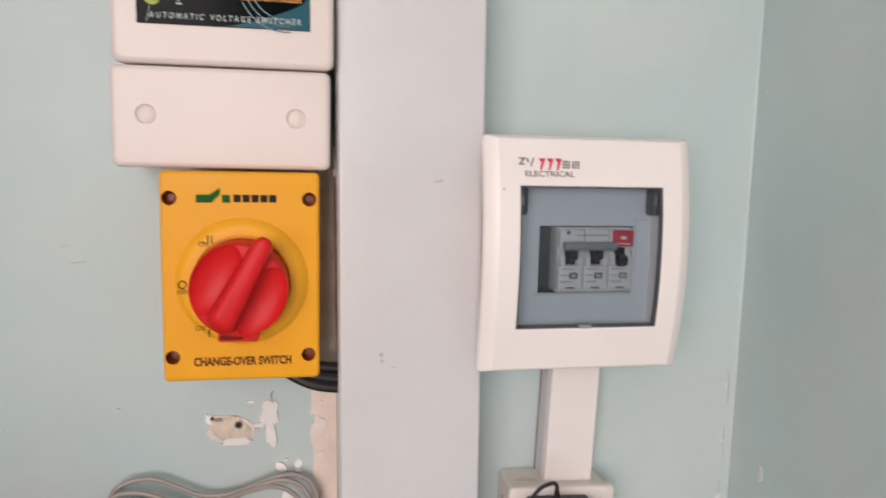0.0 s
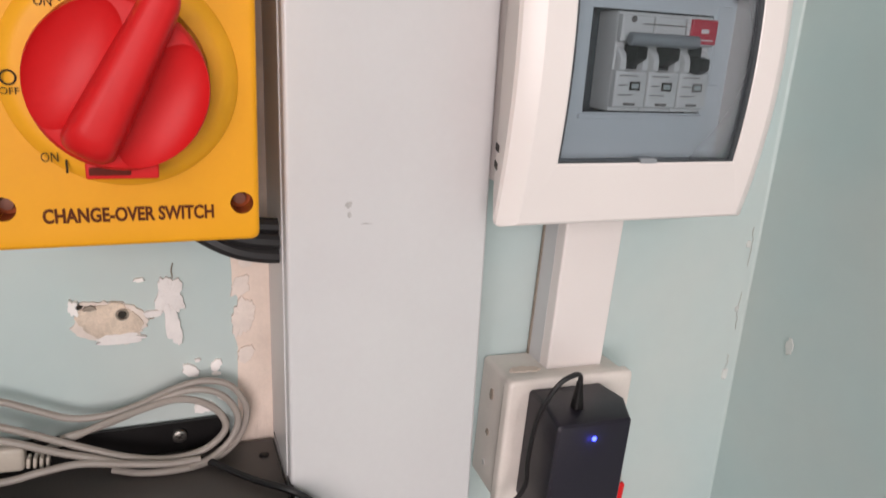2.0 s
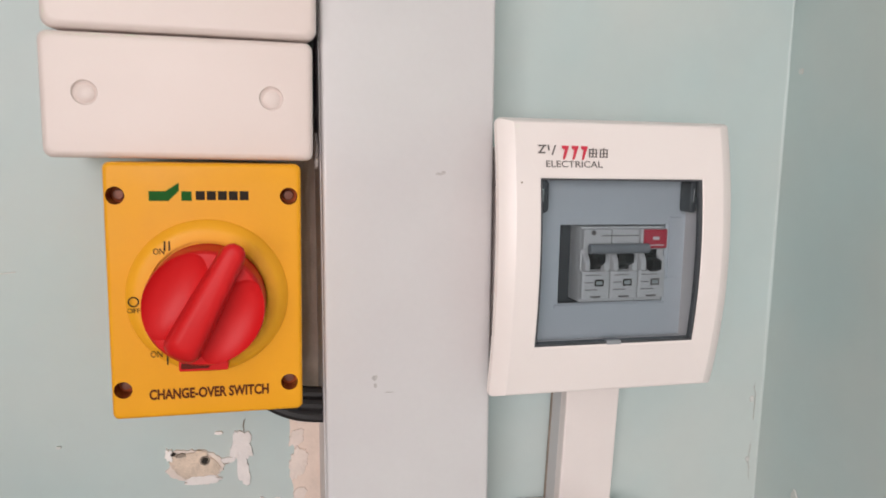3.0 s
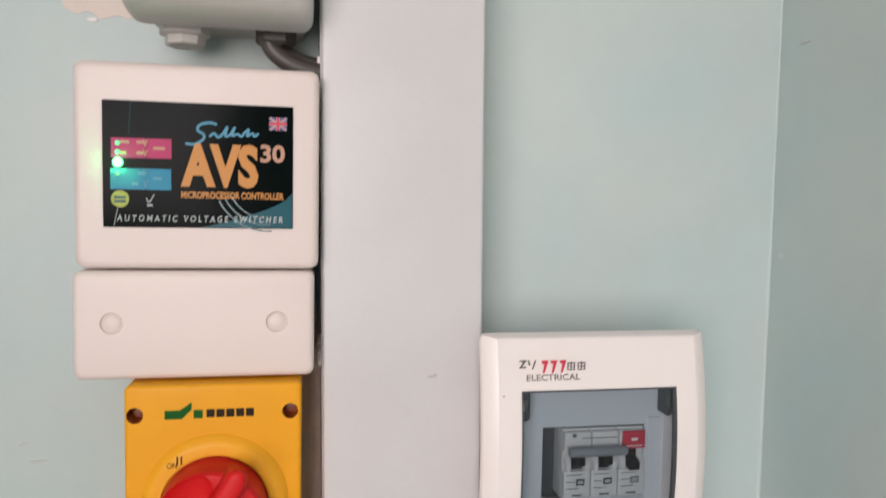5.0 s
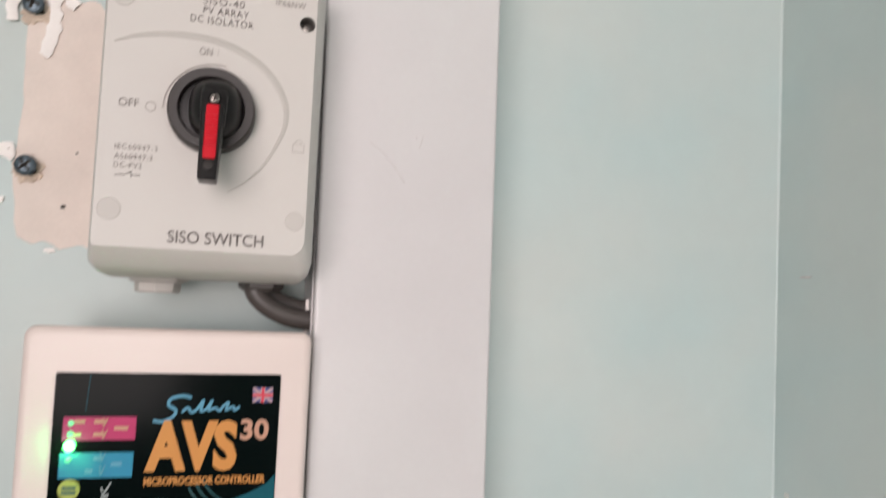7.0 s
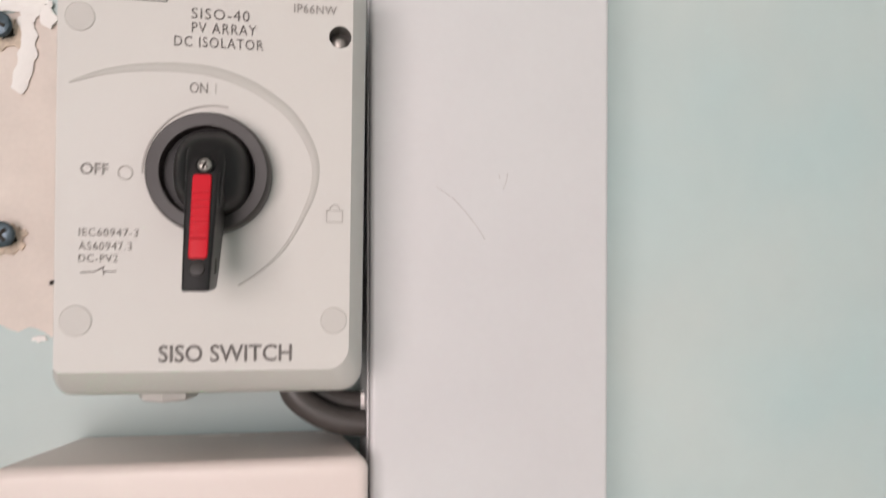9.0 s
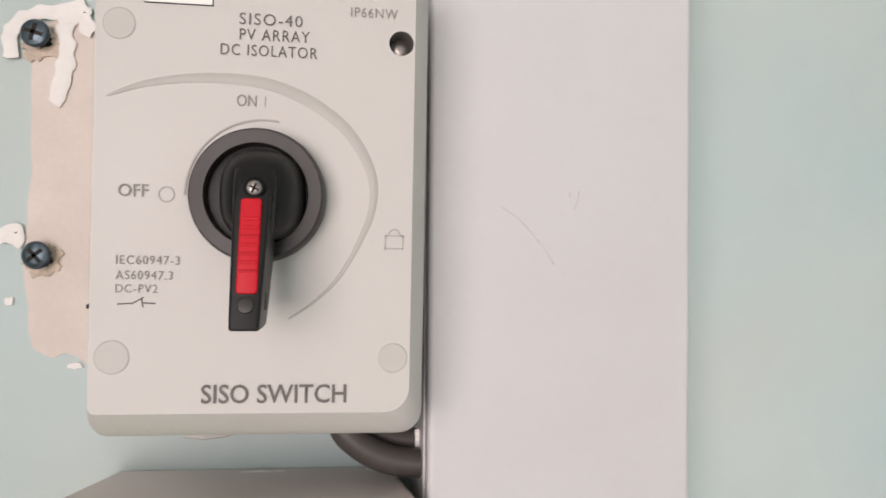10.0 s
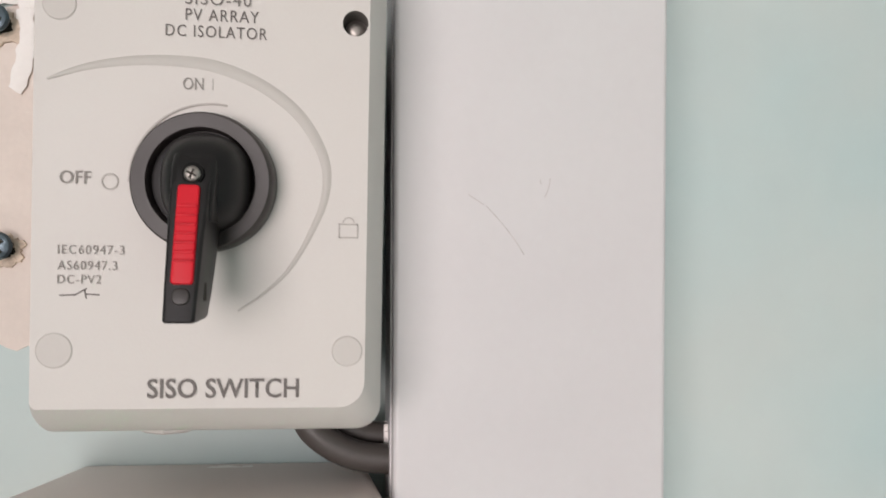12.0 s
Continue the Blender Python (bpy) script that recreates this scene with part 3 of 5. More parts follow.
for pts in (((0.0886, 1.8040), (0.0880, 1.8000), (0.0866, 1.7965)), ((0.0846, 1.8035), (0.0850, 1.8015)), ((0.0630, 1.7925), (0.0690, 1.7862), (0.0745, 1.7795), (0.0785, 1.7735)), ((0.0556, 1.7969), (0.0620, 1.7930))):
    part("scratch", tube([(x, 0.5229, z) for x, z in pts], 0.00022, 5, 5), SCUFF, trunk, "fine grey scratch")
# ragged cut edges where cables enter
for z0, s in ((1.316, 61), (1.688, 62), (1.905, 63), (1.49, 64)):
    part("ragged_cut", turned(blob(0, 0, 0.014, 0.018, s, 0.001, -0.0012, 0.5), Matrix.Translation((0.0280 - (z0 - 1.525) * 0.0113, 0.556, z0)) @ pose(0, 0, 0, 0, 0, -90)), FILLER, trunk, "ragged white cut edge")

# ---- voltage switcher ----
avs = thing("voltage_switcher", (-0.046, W, 1.482), "cream plastic automatic voltage switcher with a dark label, lit green", "voltage switcher")
AF = 0.507
part("body", slab(-0.1210, 0.0262, 1.5545, 1.6815, W - 0.001, AF, 0.006, 0.0045, 6, 0.0078), CREAM, avs)
wiring = part("wiring_cover", slab(-0.1228, 0.0238, 1.4848, 1.5532, W - 0.001, AF - 0.0005, 0.005, 0.004, 6), CREAM, avs)
part("back_plate", slab(-0.106, 0.014, 1.487, 1.664, W, AF + 0.015, 0.004, 0.002), BLACK, avs)
carve(wiring, [lathe(x, 1.5205, [(AF - 0.003, 0.0070), (AF - 0.0005, 0.0068), (AF + 0.0009, 0.0062), (AF + 0.0015, 0.0048), (AF + 0.0018, 0.001)], 40) for x in (-0.0998, 0.0)])
for x in (-0.0998, 0.0):
    part("screw_cap", lathe(x + 0.0002, 1.5201, [(AF + 0.004, 0.0050), (AF + 0.0008, 0.0048), (AF + 0.0003, 0.0038), (AF + 0.0001, 0.001)], 32), CREAM, avs)
LX, LZ, LW, LH = -0.1038, 1.6578, 0.1137, 0.0774
LY = AF - 0.0008


def lu(u):
    return LX + u * LW


def lv(v):
    return LZ - v * LH


label = part("front_label", slab(LX, LX + LW, LZ - LH, LZ, AF + 0.002, LY, 0.0006, 0.0003), LABEL, avs, "dark glossy printed label")
part("pink_panel", rect(lu(0.045), lu(0.353), lv(0.45), lv(0.294), LY), PINK, label)
part("blue_panel", rect(lu(0.04), lu(0.35), lv(0.70), lv(0.533), LY), BLUE, label)
for u, v, w in ((0.20, 0.325, 0.05), (0.20, 0.41, 0.05), (0.29, 0.37, 0.06), (0.20, 0.57, 0.035), (0.28, 0.61, 0.045), (0.165, 0.655, 0.03), (0.115, 0.325, 0.045), (0.10, 0.41, 0.045)):
    part("print_bar", rect(lu(u - w / 2), lu(u + w / 2), lv(v + 0.012), lv(v - 0.012), LY - 0.0003), SALMON if v < 0.5 else SKYBLUE, label)
for u, v in ((0.225, 0.33), (0.225, 0.41), (0.225, 0.56), (0.225, 0.65)):
    for s in (-1, 1):
        part("print_tick", rect(lu(u) - 0.0012, lu(u) - 0.0006, lv(v + 0.03), lv(v - 0.03), LY - 0.00065, slant=s * 0.0012 + 0.0005), SALMON if v < 0.5 else SKYBLUE, label)
for v, m in ((0.335, GREEN_DIM), (0.405, GREEN_DIM), (0.487, GREEN_LED), (0.575, GREEN_DIM)):
    r = 0.0030 if m is GREEN_LED else 0.0015
    part("indicator_lamp", lathe(lu(0.078), lv(v), [(LY, r), (LY - 0.0008, r), (LY - 0.0014, r * 0.6), (LY - 0.0015, r * 0.1)], 18), m, label, "lit green indicator" if r > 0.002 else "dim green indicator")
part("yellow_seal", lathe(lu(0.088), lv(0.775), [(LY, 0.0052), (LY - 0.0003, 0.0052)], 30), LIME, label)
for dv in (-0.012, 0.02):
    part("print_bar", rect(lu(0.058), lu(0.118), lv(0.775 + dv + 0.009), lv(0.775 + dv - 0.009), LY - 0.0003), TEAL_DARK, label)
part("print_tick", tube([(lu(0.222), LY, lv(0.765)), (lu(0.235), LY, lv(0.80)), (lu(0.262), LY, lv(0.735))], 0.0004, 5, 4, flat=0.5), LABEL_WHITE, label)
part("print_tick", rect(lu(0.225), lu(0.255), lv(0.83), lv(0.815), LY), LABEL_WHITE, label)
part("print_line", tube([(lu(0.145), LY, lv(0.01)), (lu(0.135), LY, lv(0.26))], 0.00018, 5, 4, flat=0.5), TEAL_DARK, label)
part("print_line", tube([(lu(0.075), LY, lv(0.85)), (lu(0.055), LY, lv(0.985))], 0.00022, 5, 4, flat=0.5), LABEL_WHITE, label)
# maker's mark as a plain flowing stroke
mark = [(0.425, 0.322), (0.47, 0.328), (0.515, 0.29), (0.522, 0.25), (0.49, 0.215), (0.50, 0.172), (0.55, 0.152), (0.59, 0.165)]
part("maker_mark", tube([(lu(u), LY - 0.0001, lv(v)) for u, v in mark], 0.00085, 6, 6, flat=0.3), SKYBLUE, label, "sky-blue flowing stroke")
wavy = [(0.55, 0.265), (0.575, 0.235), (0.595, 0.265), (0.62, 0.24), (0.645, 0.18), (0.635, 0.255), (0.66, 0.24), (0.685, 0.18), (0.67, 0.25), (0.70, 0.235), (0.72, 0.255), (0.735, 0.225), (0.76, 0.195), (0.75, 0.25), (0.78, 0.225), (0.79, 0.25), (0.812, 0.225)]
part("maker_mark", tube([(lu(u), LY - 0.0001, lv(v)) for u, v in wavy], 0.0008, 6, 5, flat=0.3), SKYBLUE, label)
lettering("AVS", lu(0.400), lu(0.812), lv(0.672), lv(0.318), LY, ORANGE, label, 0.046, "large orange letters")
lettering("30", lu(0.822), lu(0.955), lv(0.46), lv(0.312), LY, SALMON, label, 0.03)
lettering("MICROPROCESSOR CONTROLLER", lu(0.402), lu(0.95), lv(0.762), lv(0.705), LY, ORANGE, label, 0.035)
lettering("AUTOMATIC VOLTAGE SWITCHER".replace("", " ").strip(), lu(0.07), lu(0.945), lv(0.952), lv(0.900), LY, LABEL_WHITE, label, 0.02, slant=0.15)
flag = part("flag_print", rect(lu(0.87), lu(0.965), lv(0.195), lv(0.09), LY), mat("navy_print", (0.05, 0.05, 0.2), 0.4, bump=0), label, "small printed flag")
fx, fz, fw, fh = lu(0.9175), lv(0.1425), 0.095 * LW, 0.105 * LH
for s in (-1, 1):
    part("flag_diagonal", tube([(fx - fw * 0.48, LY - 0.0003, fz - s * fh * 0.46), (fx + fw * 0.48, LY - 0.0003, fz + s * fh * 0.46)], 0.00085, 5, 2, flat=0.2), FLAG_PALE, flag)
part("flag_cross", rect(fx - 0.0012, fx + 0.0012, fz - fh / 2, fz + fh / 2, LY - 0.0005), FLAG_PALE, flag)
part("flag_cross", rect(fx - fw / 2, fx + fw / 2, fz - 0.0012, fz + 0.0012, LY - 0.00055), FLAG_PALE, flag)
part("flag_stripe", rect(fx - 0.0007, fx + 0.0007, fz - fh / 2, fz + fh / 2, LY - 0.0009), PRINT_RED, flag)
part("flag_stripe", rect(fx - fw / 2, fx + fw / 2, fz - 0.0007, fz + 0.0007, LY - 0.00095), PRINT_RED, flag)
# dark teal swirl of the label's lower corner
pts = [(lu(1.0), lv(1.0)), (lu(1.0), lv(0.70))] + [(lu(1.0 - 0.5 * k / 12), lv(0.70 + 0.30 * (k / 12) ** 0.6)) for k in range(1, 13)]
part("label_swirl", flat_shape([(min(x, LX + LW - 0.0004), max(z, LZ - LH + 0.0004)) for x, z in pts], LY, 0.00015), TEAL_DARK, label, "dark teal swirl")
for k in range(3):
    part("label_swirl", ring_shape(lu(0.86), lv(0.60), 0.024 + 0.004 * k, 0.0248 + 0.004 * k, LY - 0.0002, 205, 275, 24, 0.0001), mat("swirl_teal", (0.02, 0.10, 0.11), 0.2, bump=0), label)
# paint specks on top of the housing
for x, w, k in ((-0.046, 0.012, 1), (-0.036, 0.005, 2), (0.006, 0.005, 3)):
    part("paint_speck", turned(blob(0, 0, w, 0.004, k, 0.0, -0.0012, 0.5), Matrix.Translation((x, 0.576, 1.6735)) @ pose(0, 0, 0, -84, 0, 0)), FILLER, avs, "white paint speck")
lamp = bpy.data.lights.new("indicator_glow", "POINT")
lamp.energy, lamp.color, lamp.shadow_soft_size = 0.017, (0.03, 1.0, 0.2), 0.003
new("indicator_glow", lamp).location = (lu(0.078), LY - 0.0045, lv(0.487))

# ---- change-over switch ----
cos_ = thing("change_over_switch", (-0.035, W, 1.34), "yellow plastic change-over switch box with a red rotary knob", "rotary switch", fit=setting((-0.035, W, 1.34), (1.0286, 1, 1.022), (-0.0022, 0, -0.0022)))
KF = 0.497
KX, KZ = -0.0347, 1.4070
part("housing", slab(-0.0845, 0.0145, 1.342, 1.479, W - 0.001, KF + 0.02, 0.004, 0.002), YELLOW, cos_)
lid = part("lid", slab(-0.0872, 0.0168, 1.3378, 1.4820, KF + 0.030, KF, 0.0035, 0.0025, 5), YELLOW, cos_)
part("raised_ring", lathe(KX + 0.0002, KZ + 0.0004, [(KF + 0.002, 0.0440), (KF - 0.0001, 0.0436), (KF - 0.0010, 0.0428), (KF - 0.0022, 0.0416), (KF - 0.0034, 0.0402), (KF - 0.0042, 0.0386), (KF - 0.0045, 0.0368), (KF - 0.0045, 0.0322), (KF - 0.001, 0.0322)], 72), YELLOW_RING, cos_, "raised yellow ring")
knob = part("knob", lathe(KX, KZ - 0.001, [(KF - 0.001, 0.0316), (KF - 0.025, 0.0314), (KF - 0.0278, 0.0308), (KF - 0.0292, 0.0296), (KF - 0.0296, 0.0275), (KF - 0.0298, 0.003)], 72), RED, cos_, "round red knob")
scoops = []
for side in (-1, 1):
    bm = bmesh.new()
    bmesh.ops.create_uvsphere(bm, u_segments=40, v_segments=24, radius=1.0)
    turned(bm, about(KX, 0, KZ - 0.001, 0, 28, 0) @ Matrix.Translation((KX + side * 0.0168, KF - 0.0318, KZ - 0.001)) @ Matrix.Diagonal((0.0152, 0.0092, 0.0262, 1)))
    scoops.append(bm)
carve(knob, scoops)
# the grip: a rounded bar leaning to the right at its top
rows = []
for y, w, a, b in ((0.010, 0.0086, 0.0298, 0.0312), (0.020, 0.0084, 0.0302, 0.0318), (0.0270, 0.0081, 0.0302, 0.0336), (0.0315, 0.0077, 0.0298, 0.0360), (0.0355, 0.0073, 0.0288, 0.0380), (0.0385, 0.0068, 0.0272, 0.0390), (0.0405, 0.0060, 0.0250, 0.0388), (0.0417, 0.0046, 0.0228, 0.0376), (0.0422, 0.0026, 0.0206, 0.0358)):
    rows.append((KF - y, KX - w * 1.1, KX + w * 1.1, KZ - a, KZ + b))
bm = rings_box(rows, 0.0060, 8)
for v in bm.verts:
    v.co.x = KX + (v.co.x - KX) * (1.0 - 6.0 * (v.co.z - KZ))
part("grip", turned(bm, about(KX, 0, KZ - 0.001, 0, 28, 0)), RED, knob, "red bar grip")
part("lock_tab", slab(-0.0486, -0.0232, 1.3710, 1.3775, KF - 0.002, KF - 0.0235, 0.001, 0.0008), RED, knob, "red locking tab")
# no opening is cut: a dark red plate paints the slot's shade
part("lock_slot", slab(-0.0474, -0.0330, 1.3726, 1.3756, KF - 0.012, KF - 0.0242, 0.0006, 0.0004), SLOT_SHADE_RED, knob, "dark red plate painting the locking slot's shade")
SCREWS = ((-0.0811, 1.4640), (0.0100, 1.4640), (0.0093, 1.3548), (-0.0811, 1.3550))
carve(lid, [lathe(x, z, [(KF - 0.002, 0.0049), (KF + 0.013, 0.0047)], 32) for x, z in SCREWS])
for x, z in SCREWS:
    # brown lining puts the deep yellow recess's shade into colour
    rim = part("screw_recess", lathe(x, z, [(KF + 0.0005, 0.00485), (KF + 0.012, 0.0047), (KF + 0.012, 0.0040), (KF + 0.0118, 0.0002)], 28, True), SCREW_PIT_SHADE, lid, "screw recess lined brown for its shade")
    part("screw", lathe(x, z, [(KF + 0.0118, 0.0030), (KF + 0.0095, 0.0026), (KF + 0.0093, 0.0006)], 16), RUST, rim)
part("maker_mark", flat_shape([(-0.0640, 1.4612), (-0.0540, 1.4612), (-0.0485, 1.4668), (-0.0485, 1.4712), (-0.0555, 1.4665), (-0.0640, 1.4665)], KF), PRINT_GREEN, lid, "green printed shape")
part("maker_mark", rect(-0.0473, -0.0420, 1.4613, 1.4665, KF), PRINT_GREEN, lid)
for k in range(5):
    x = -0.0398 + k * 0.0058
    part("maker_mark", rect(x, x + 0.0047, 1.4617, 1.4667, KF), PRINT_BLACK, lid, "dark printed block")
lettering("CHANGE-OVER SWITCH", -0.0675, -0.0025, 1.3485, 1.3548, KF, PRINT_BROWN, lid, 0.034, "dark brown printed words")
for args in (("ON", -0.0622, -0.0564, 1.4322, 1.4357), ("OFF", -0.0764, -0.0698, 1.4000, 1.4026), ("ON", -0.0652, -0.0592, 1.3745, 1.3782)):
    lettering(*args, KF - 0.0045, PRINT_BLACK, lid, 0.0)
for x, z in ((-0.0566, 1.4342), (-0.0542, 1.4342), (-0.0570, 1.3700)):
    part("position_mark", rect(x, x + 0.0008, z, z + 0.0053, KF - 0.0045, 0.0003), PRINT_BLACK, lid)
part("position_mark", ring_shape(-0.0731, 1.4062, 0.0022, 0.0029, KF - 0.0045, thick=0.0003), PRINT_BLACK, lid)

# black cables from the switch into the trunking
for dy, dz, r in ((-0.004, 0.0, 0.0048), (0.008, 0.004, 0.0048), (-0.006, 0.0085, 0.0046), (0.006, 0.0125, 0.0046), (-0.004, 0.016, 0.0042)):
    solid("power_cable", tube([(-0.030, 0.552 + dy, 1.346 + dz * 0.5), (-0.014, 0.551 + dy, 1.3300 + dz * 0.7), (0.004, 0.549 + dy, 1.3185 + dz * 0.9), (0.022, 0.549 + dy, 1.3130 + dz), (0.050, 0.550 + dy, 1.311 + dz)], r), CABLE_BLACK, "black cable running from the yellow switch into the trunking", "cable", group="switch cables")

# ---- dc isolator ----
iso = thing("dc_isolator", (-0.037, W, 1.705), "light grey solar isolator box with a black rotary handle", "isolator switch", fit=setting((-0.037, W, 1.705), (0.97, 1, 0.978), (0.0021, 0, 0.0037)))
SF = 0.478
part("base_box", rings_box([(W - 0.001, -0.0900, 0.0165, 1.712, 1.874), (0.522, -0.0905, 0.0170, 1.711, 1.875)], 0.007), SISO_BASE, iso)
loops = []
rows = [(0.5235, -0.0950, 0.0216, 1.7045, 1.8795, 0.009), (0.508, -0.0945, 0.0218, 1.7060, 1.8790, 0.007)]
for k in range(7):
    a = math.pi / 2 * k / 6
    d = 0.0022 * (1 - math.cos(a))
    f = k / 6
    rows.append((SF + 0.0022 * (1 - math.sin(a)) + (1 - f) * 0.012, -0.0940 + 0.0012 * f + d, 0.0214 - 0.0036 * f - d, 1.7095 + 0.0085 * f + d, 1.8785 - 0.0030 * f - d, 0.005 - 0.0025 * f))
for y, x0, x1, z0, z1, rb in rows:
    loops.append([(x, y, z) for x, z in outline(x0, x1, z0, z1, (0.0085, 0.0075, 0.006, rb), seg=7)])
bm = bmesh.new()
loft(bm, loops)
cover = part("cover", bm, SISO_GREY, iso, "light grey cover with a slanted lower lip")
carve(cover, [lathe(0.0108, 1.8473, [(SF - 0.002, 0.0043), (SF + 0.010, 0.0042)], 36)])
# thin band round the handle; its darker grey paints the moulded sweep's shade
sweep_line = [(-0.0865, 1.8250), (-0.0740, 1.8295), (-0.0590, 1.8320), (-0.0450, 1.8323), (-0.0340, 1.8310), (-0.0230, 1.8272), (-0.0140, 1.8220), (-0.0070, 1.8160), (-0.0020, 1.8090), (0.0012, 1.8020), (0.0022, 1.7950), (0.0010, 1.7870), (-0.0020, 1.7795), (-0.0060, 1.7715), (-0.0110, 1.7642), (-0.0180, 1.7575), (-0.0260, 1.7520)]
line = spline([(x, SF, z) for x, z in sweep_line], 5)
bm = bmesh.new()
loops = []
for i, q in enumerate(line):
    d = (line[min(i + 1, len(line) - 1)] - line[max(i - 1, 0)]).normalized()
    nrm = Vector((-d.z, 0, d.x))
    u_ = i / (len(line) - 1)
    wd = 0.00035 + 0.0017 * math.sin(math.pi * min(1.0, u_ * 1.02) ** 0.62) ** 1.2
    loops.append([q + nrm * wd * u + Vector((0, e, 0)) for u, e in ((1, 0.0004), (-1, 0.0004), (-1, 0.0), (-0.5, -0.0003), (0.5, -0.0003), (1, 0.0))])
loft(bm, loops)
part("swept_rib", bm, SWEEP_SHADE, cover, "thin swept band, darker grey for the sweep's shade")
for x, z, r in ((-0.0830, 1.8490, 0.0052), (-0.0832, 1.7390, 0.0056), (0.0097, 1.7388, 0.0050)):
    part("screw_plug", lathe(x, z, [(SF + 0.002, r + 0.0001), (SF - 0.0001, r + 0.0001), (SF - 0.0004, r - 0.0003), (SF - 0.0004, 0.001)], 36), CAP_GREY, cover, "pale grey screw plug")
# lining far darker than the cover, painting the shade inside the hole
rec = part("screw_recess", lathe(0.0108, 1.8473, [(SF + 0.0006, 0.0042), (SF + 0.0098, 0.0041), (SF + 0.0098, 0.003), (SF + 0.0097, 0.0002)], 32, True), mat("recess_shade_grey", (0.20, 0.185, 0.17), 0.5), cover, "open screw hole")
part("screw", lathe(0.0108, 1.8468, [(SF + 0.0097, 0.0036), (SF + 0.0062, 0.0033), (SF + 0.0055, 0.0020), (SF + 0.0055, 0.0004)], 20), DULL_STEEL, rec, "dull screw head")
part("maker_plate", rect(-0.0752, -0.0528, 1.8563, 1.8642, SF), PRINT_BLACK, cover)
plate = part("maker_plate", rect(-0.0749, -0.0531, 1.8566, 1.8639, SF - 0.0003), PRINT_WHITE, cover, "white name plate with dark bars")
for k, wd in enumerate((0.0022, 0.0024, 0.0023, 0.0016, 0.0016, 0.0024, 0.0024)):
    x = -0.0736 + k * 0.00285
    part("print_bar", rect(x, x + wd, 1.8586, 1.8612 + (0.0012 if k == 3 else 0), SF - 0.0006), PRINT_BLACK, plate)
lettering("SISO-40", -0.0442, -0.0232, 1.8508, 1.8547, SF, PRINT_GREY, cover, spacing=1.15)
lettering("PV ARRAY", -0.0440, -0.0207, 1.8456, 1.8494, SF, PRINT_GREY, cover, spacing=1.15)
lettering("DC ISOLATOR", -0.0502, -0.0180, 1.8403, 1.8441, SF, PRINT_GREY, cover, spacing=1.15)
lettering("IP66NW", -0.0068, 0.0093, 1.8555, 1.8588, SF, PRINT_MID, cover, spacing=1.1)
lettering("ON", -0.0445, -0.0380, 1.8232, 1.8272, SF, PRINT_MID, cover)
lettering("OFF", -0.0822, -0.0725, 1.7920, 1.7962, SF, PRINT_MID, cover, 0.006)
part("position_mark", ring_shape(-0.0668, 1.7930, 0.0022, 0.0027, SF), PRINT_FAINT, cover)
part("position_mark", rect(-0.0353, -0.0350, 1.8235, 1.8270, SF), PRINT_FAINT, cover)
part("position_arc", ring_shape(-0.0350, 1.7930, 0.0256, 0.0262, SF, 80, 180, thick=0.0005), PRINT_FAINT, cover)
lettering("IEC60947-3", -0.0824, -0.0620, 1.7697, 1.7726, SF, PRINT_MID, cover, spacing=1.15)
lettering("AS60947.3", -0.0824, -0.0642, 1.7647, 1.7676, SF, PRINT_MID, cover, spacing=1.15)
lettering("DC-PV2", -0.0824, -0.0690, 1.7603, 1.7631, SF, PRINT_MID, cover, spacing=1.15)
for pts in (((-0.0818, 1.7565), (-0.0775, 1.7568)), ((-0.0775, 1.7565), (-0.0735, 1.7588)), ((-0.0738, 1.7570), (-0.0695, 1.7568)), ((-0.0742, 1.7585), (-0.0736, 1.7555))):
    part("symbol_line", tube([(x, SF, z) for x, z in pts], 0.00025, 5, 3), PRINT_GREY, cover)
part("lock_symbol", ring_shape(0.0095, 1.7812, 0.0016, 0.0020, SF, 0, 180), PRINT_FAINT, cover)
for a in ((0.0063, 0.0127, 1.7806, 1.7810), (0.0063, 0.0127, 1.7762, 1.7766), (0.0063, 0.0067, 1.7762, 1.7810), (0.0123, 0.0127, 1.7762, 1.7810)):
    part("lock_symbol", rect(*a, SF), PRINT_FAINT, cover)
lettering("SISO SWITCH", -0.0543, -0.0060, 1.7236, 1.7300, SF, PRINT_GREY, cover, 0.012, "grey printed words")
# handle
HX, HZ = -0.0362, 1.7930
handle = part("handle_base", lathe(HX, HZ, [(SF + 0.001, 0.0222), (SF - 0.006, 0.0221), (SF - 0.0095, 0.0216), (SF - 0.0105, 0.0209), (SF - 0.0104, 0.0168), (SF - 0.0096, 0.0163), (SF - 0.0060, 0.0160), (SF - 0.0060, 0.003)], 72), BLACK_SATIN, iso, "black dished handle ring")
part("dish_floor", lathe(HX, HZ, [(SF - 0.005, 0.0158), (SF - 0.0072, 0.0157), (SF - 0.0080, 0.0120), (SF - 0.0080, 0.004)], 48), mat("dish_black", (0.010, 0.009, 0.009), 0.45, spec=0.25), handle, "black dish floor")


def bar(rows, r, seg=4):
    """Lofted along z from rows of (z, x0, x1, front, back), with rounded corners."""
    bm = bmesh.new()
    loft(bm, [[(x, y, z) for x, y in outline(x0, x1, front, back, r, seg=seg)] for z, x0, x1, front, back in rows])
    return bm


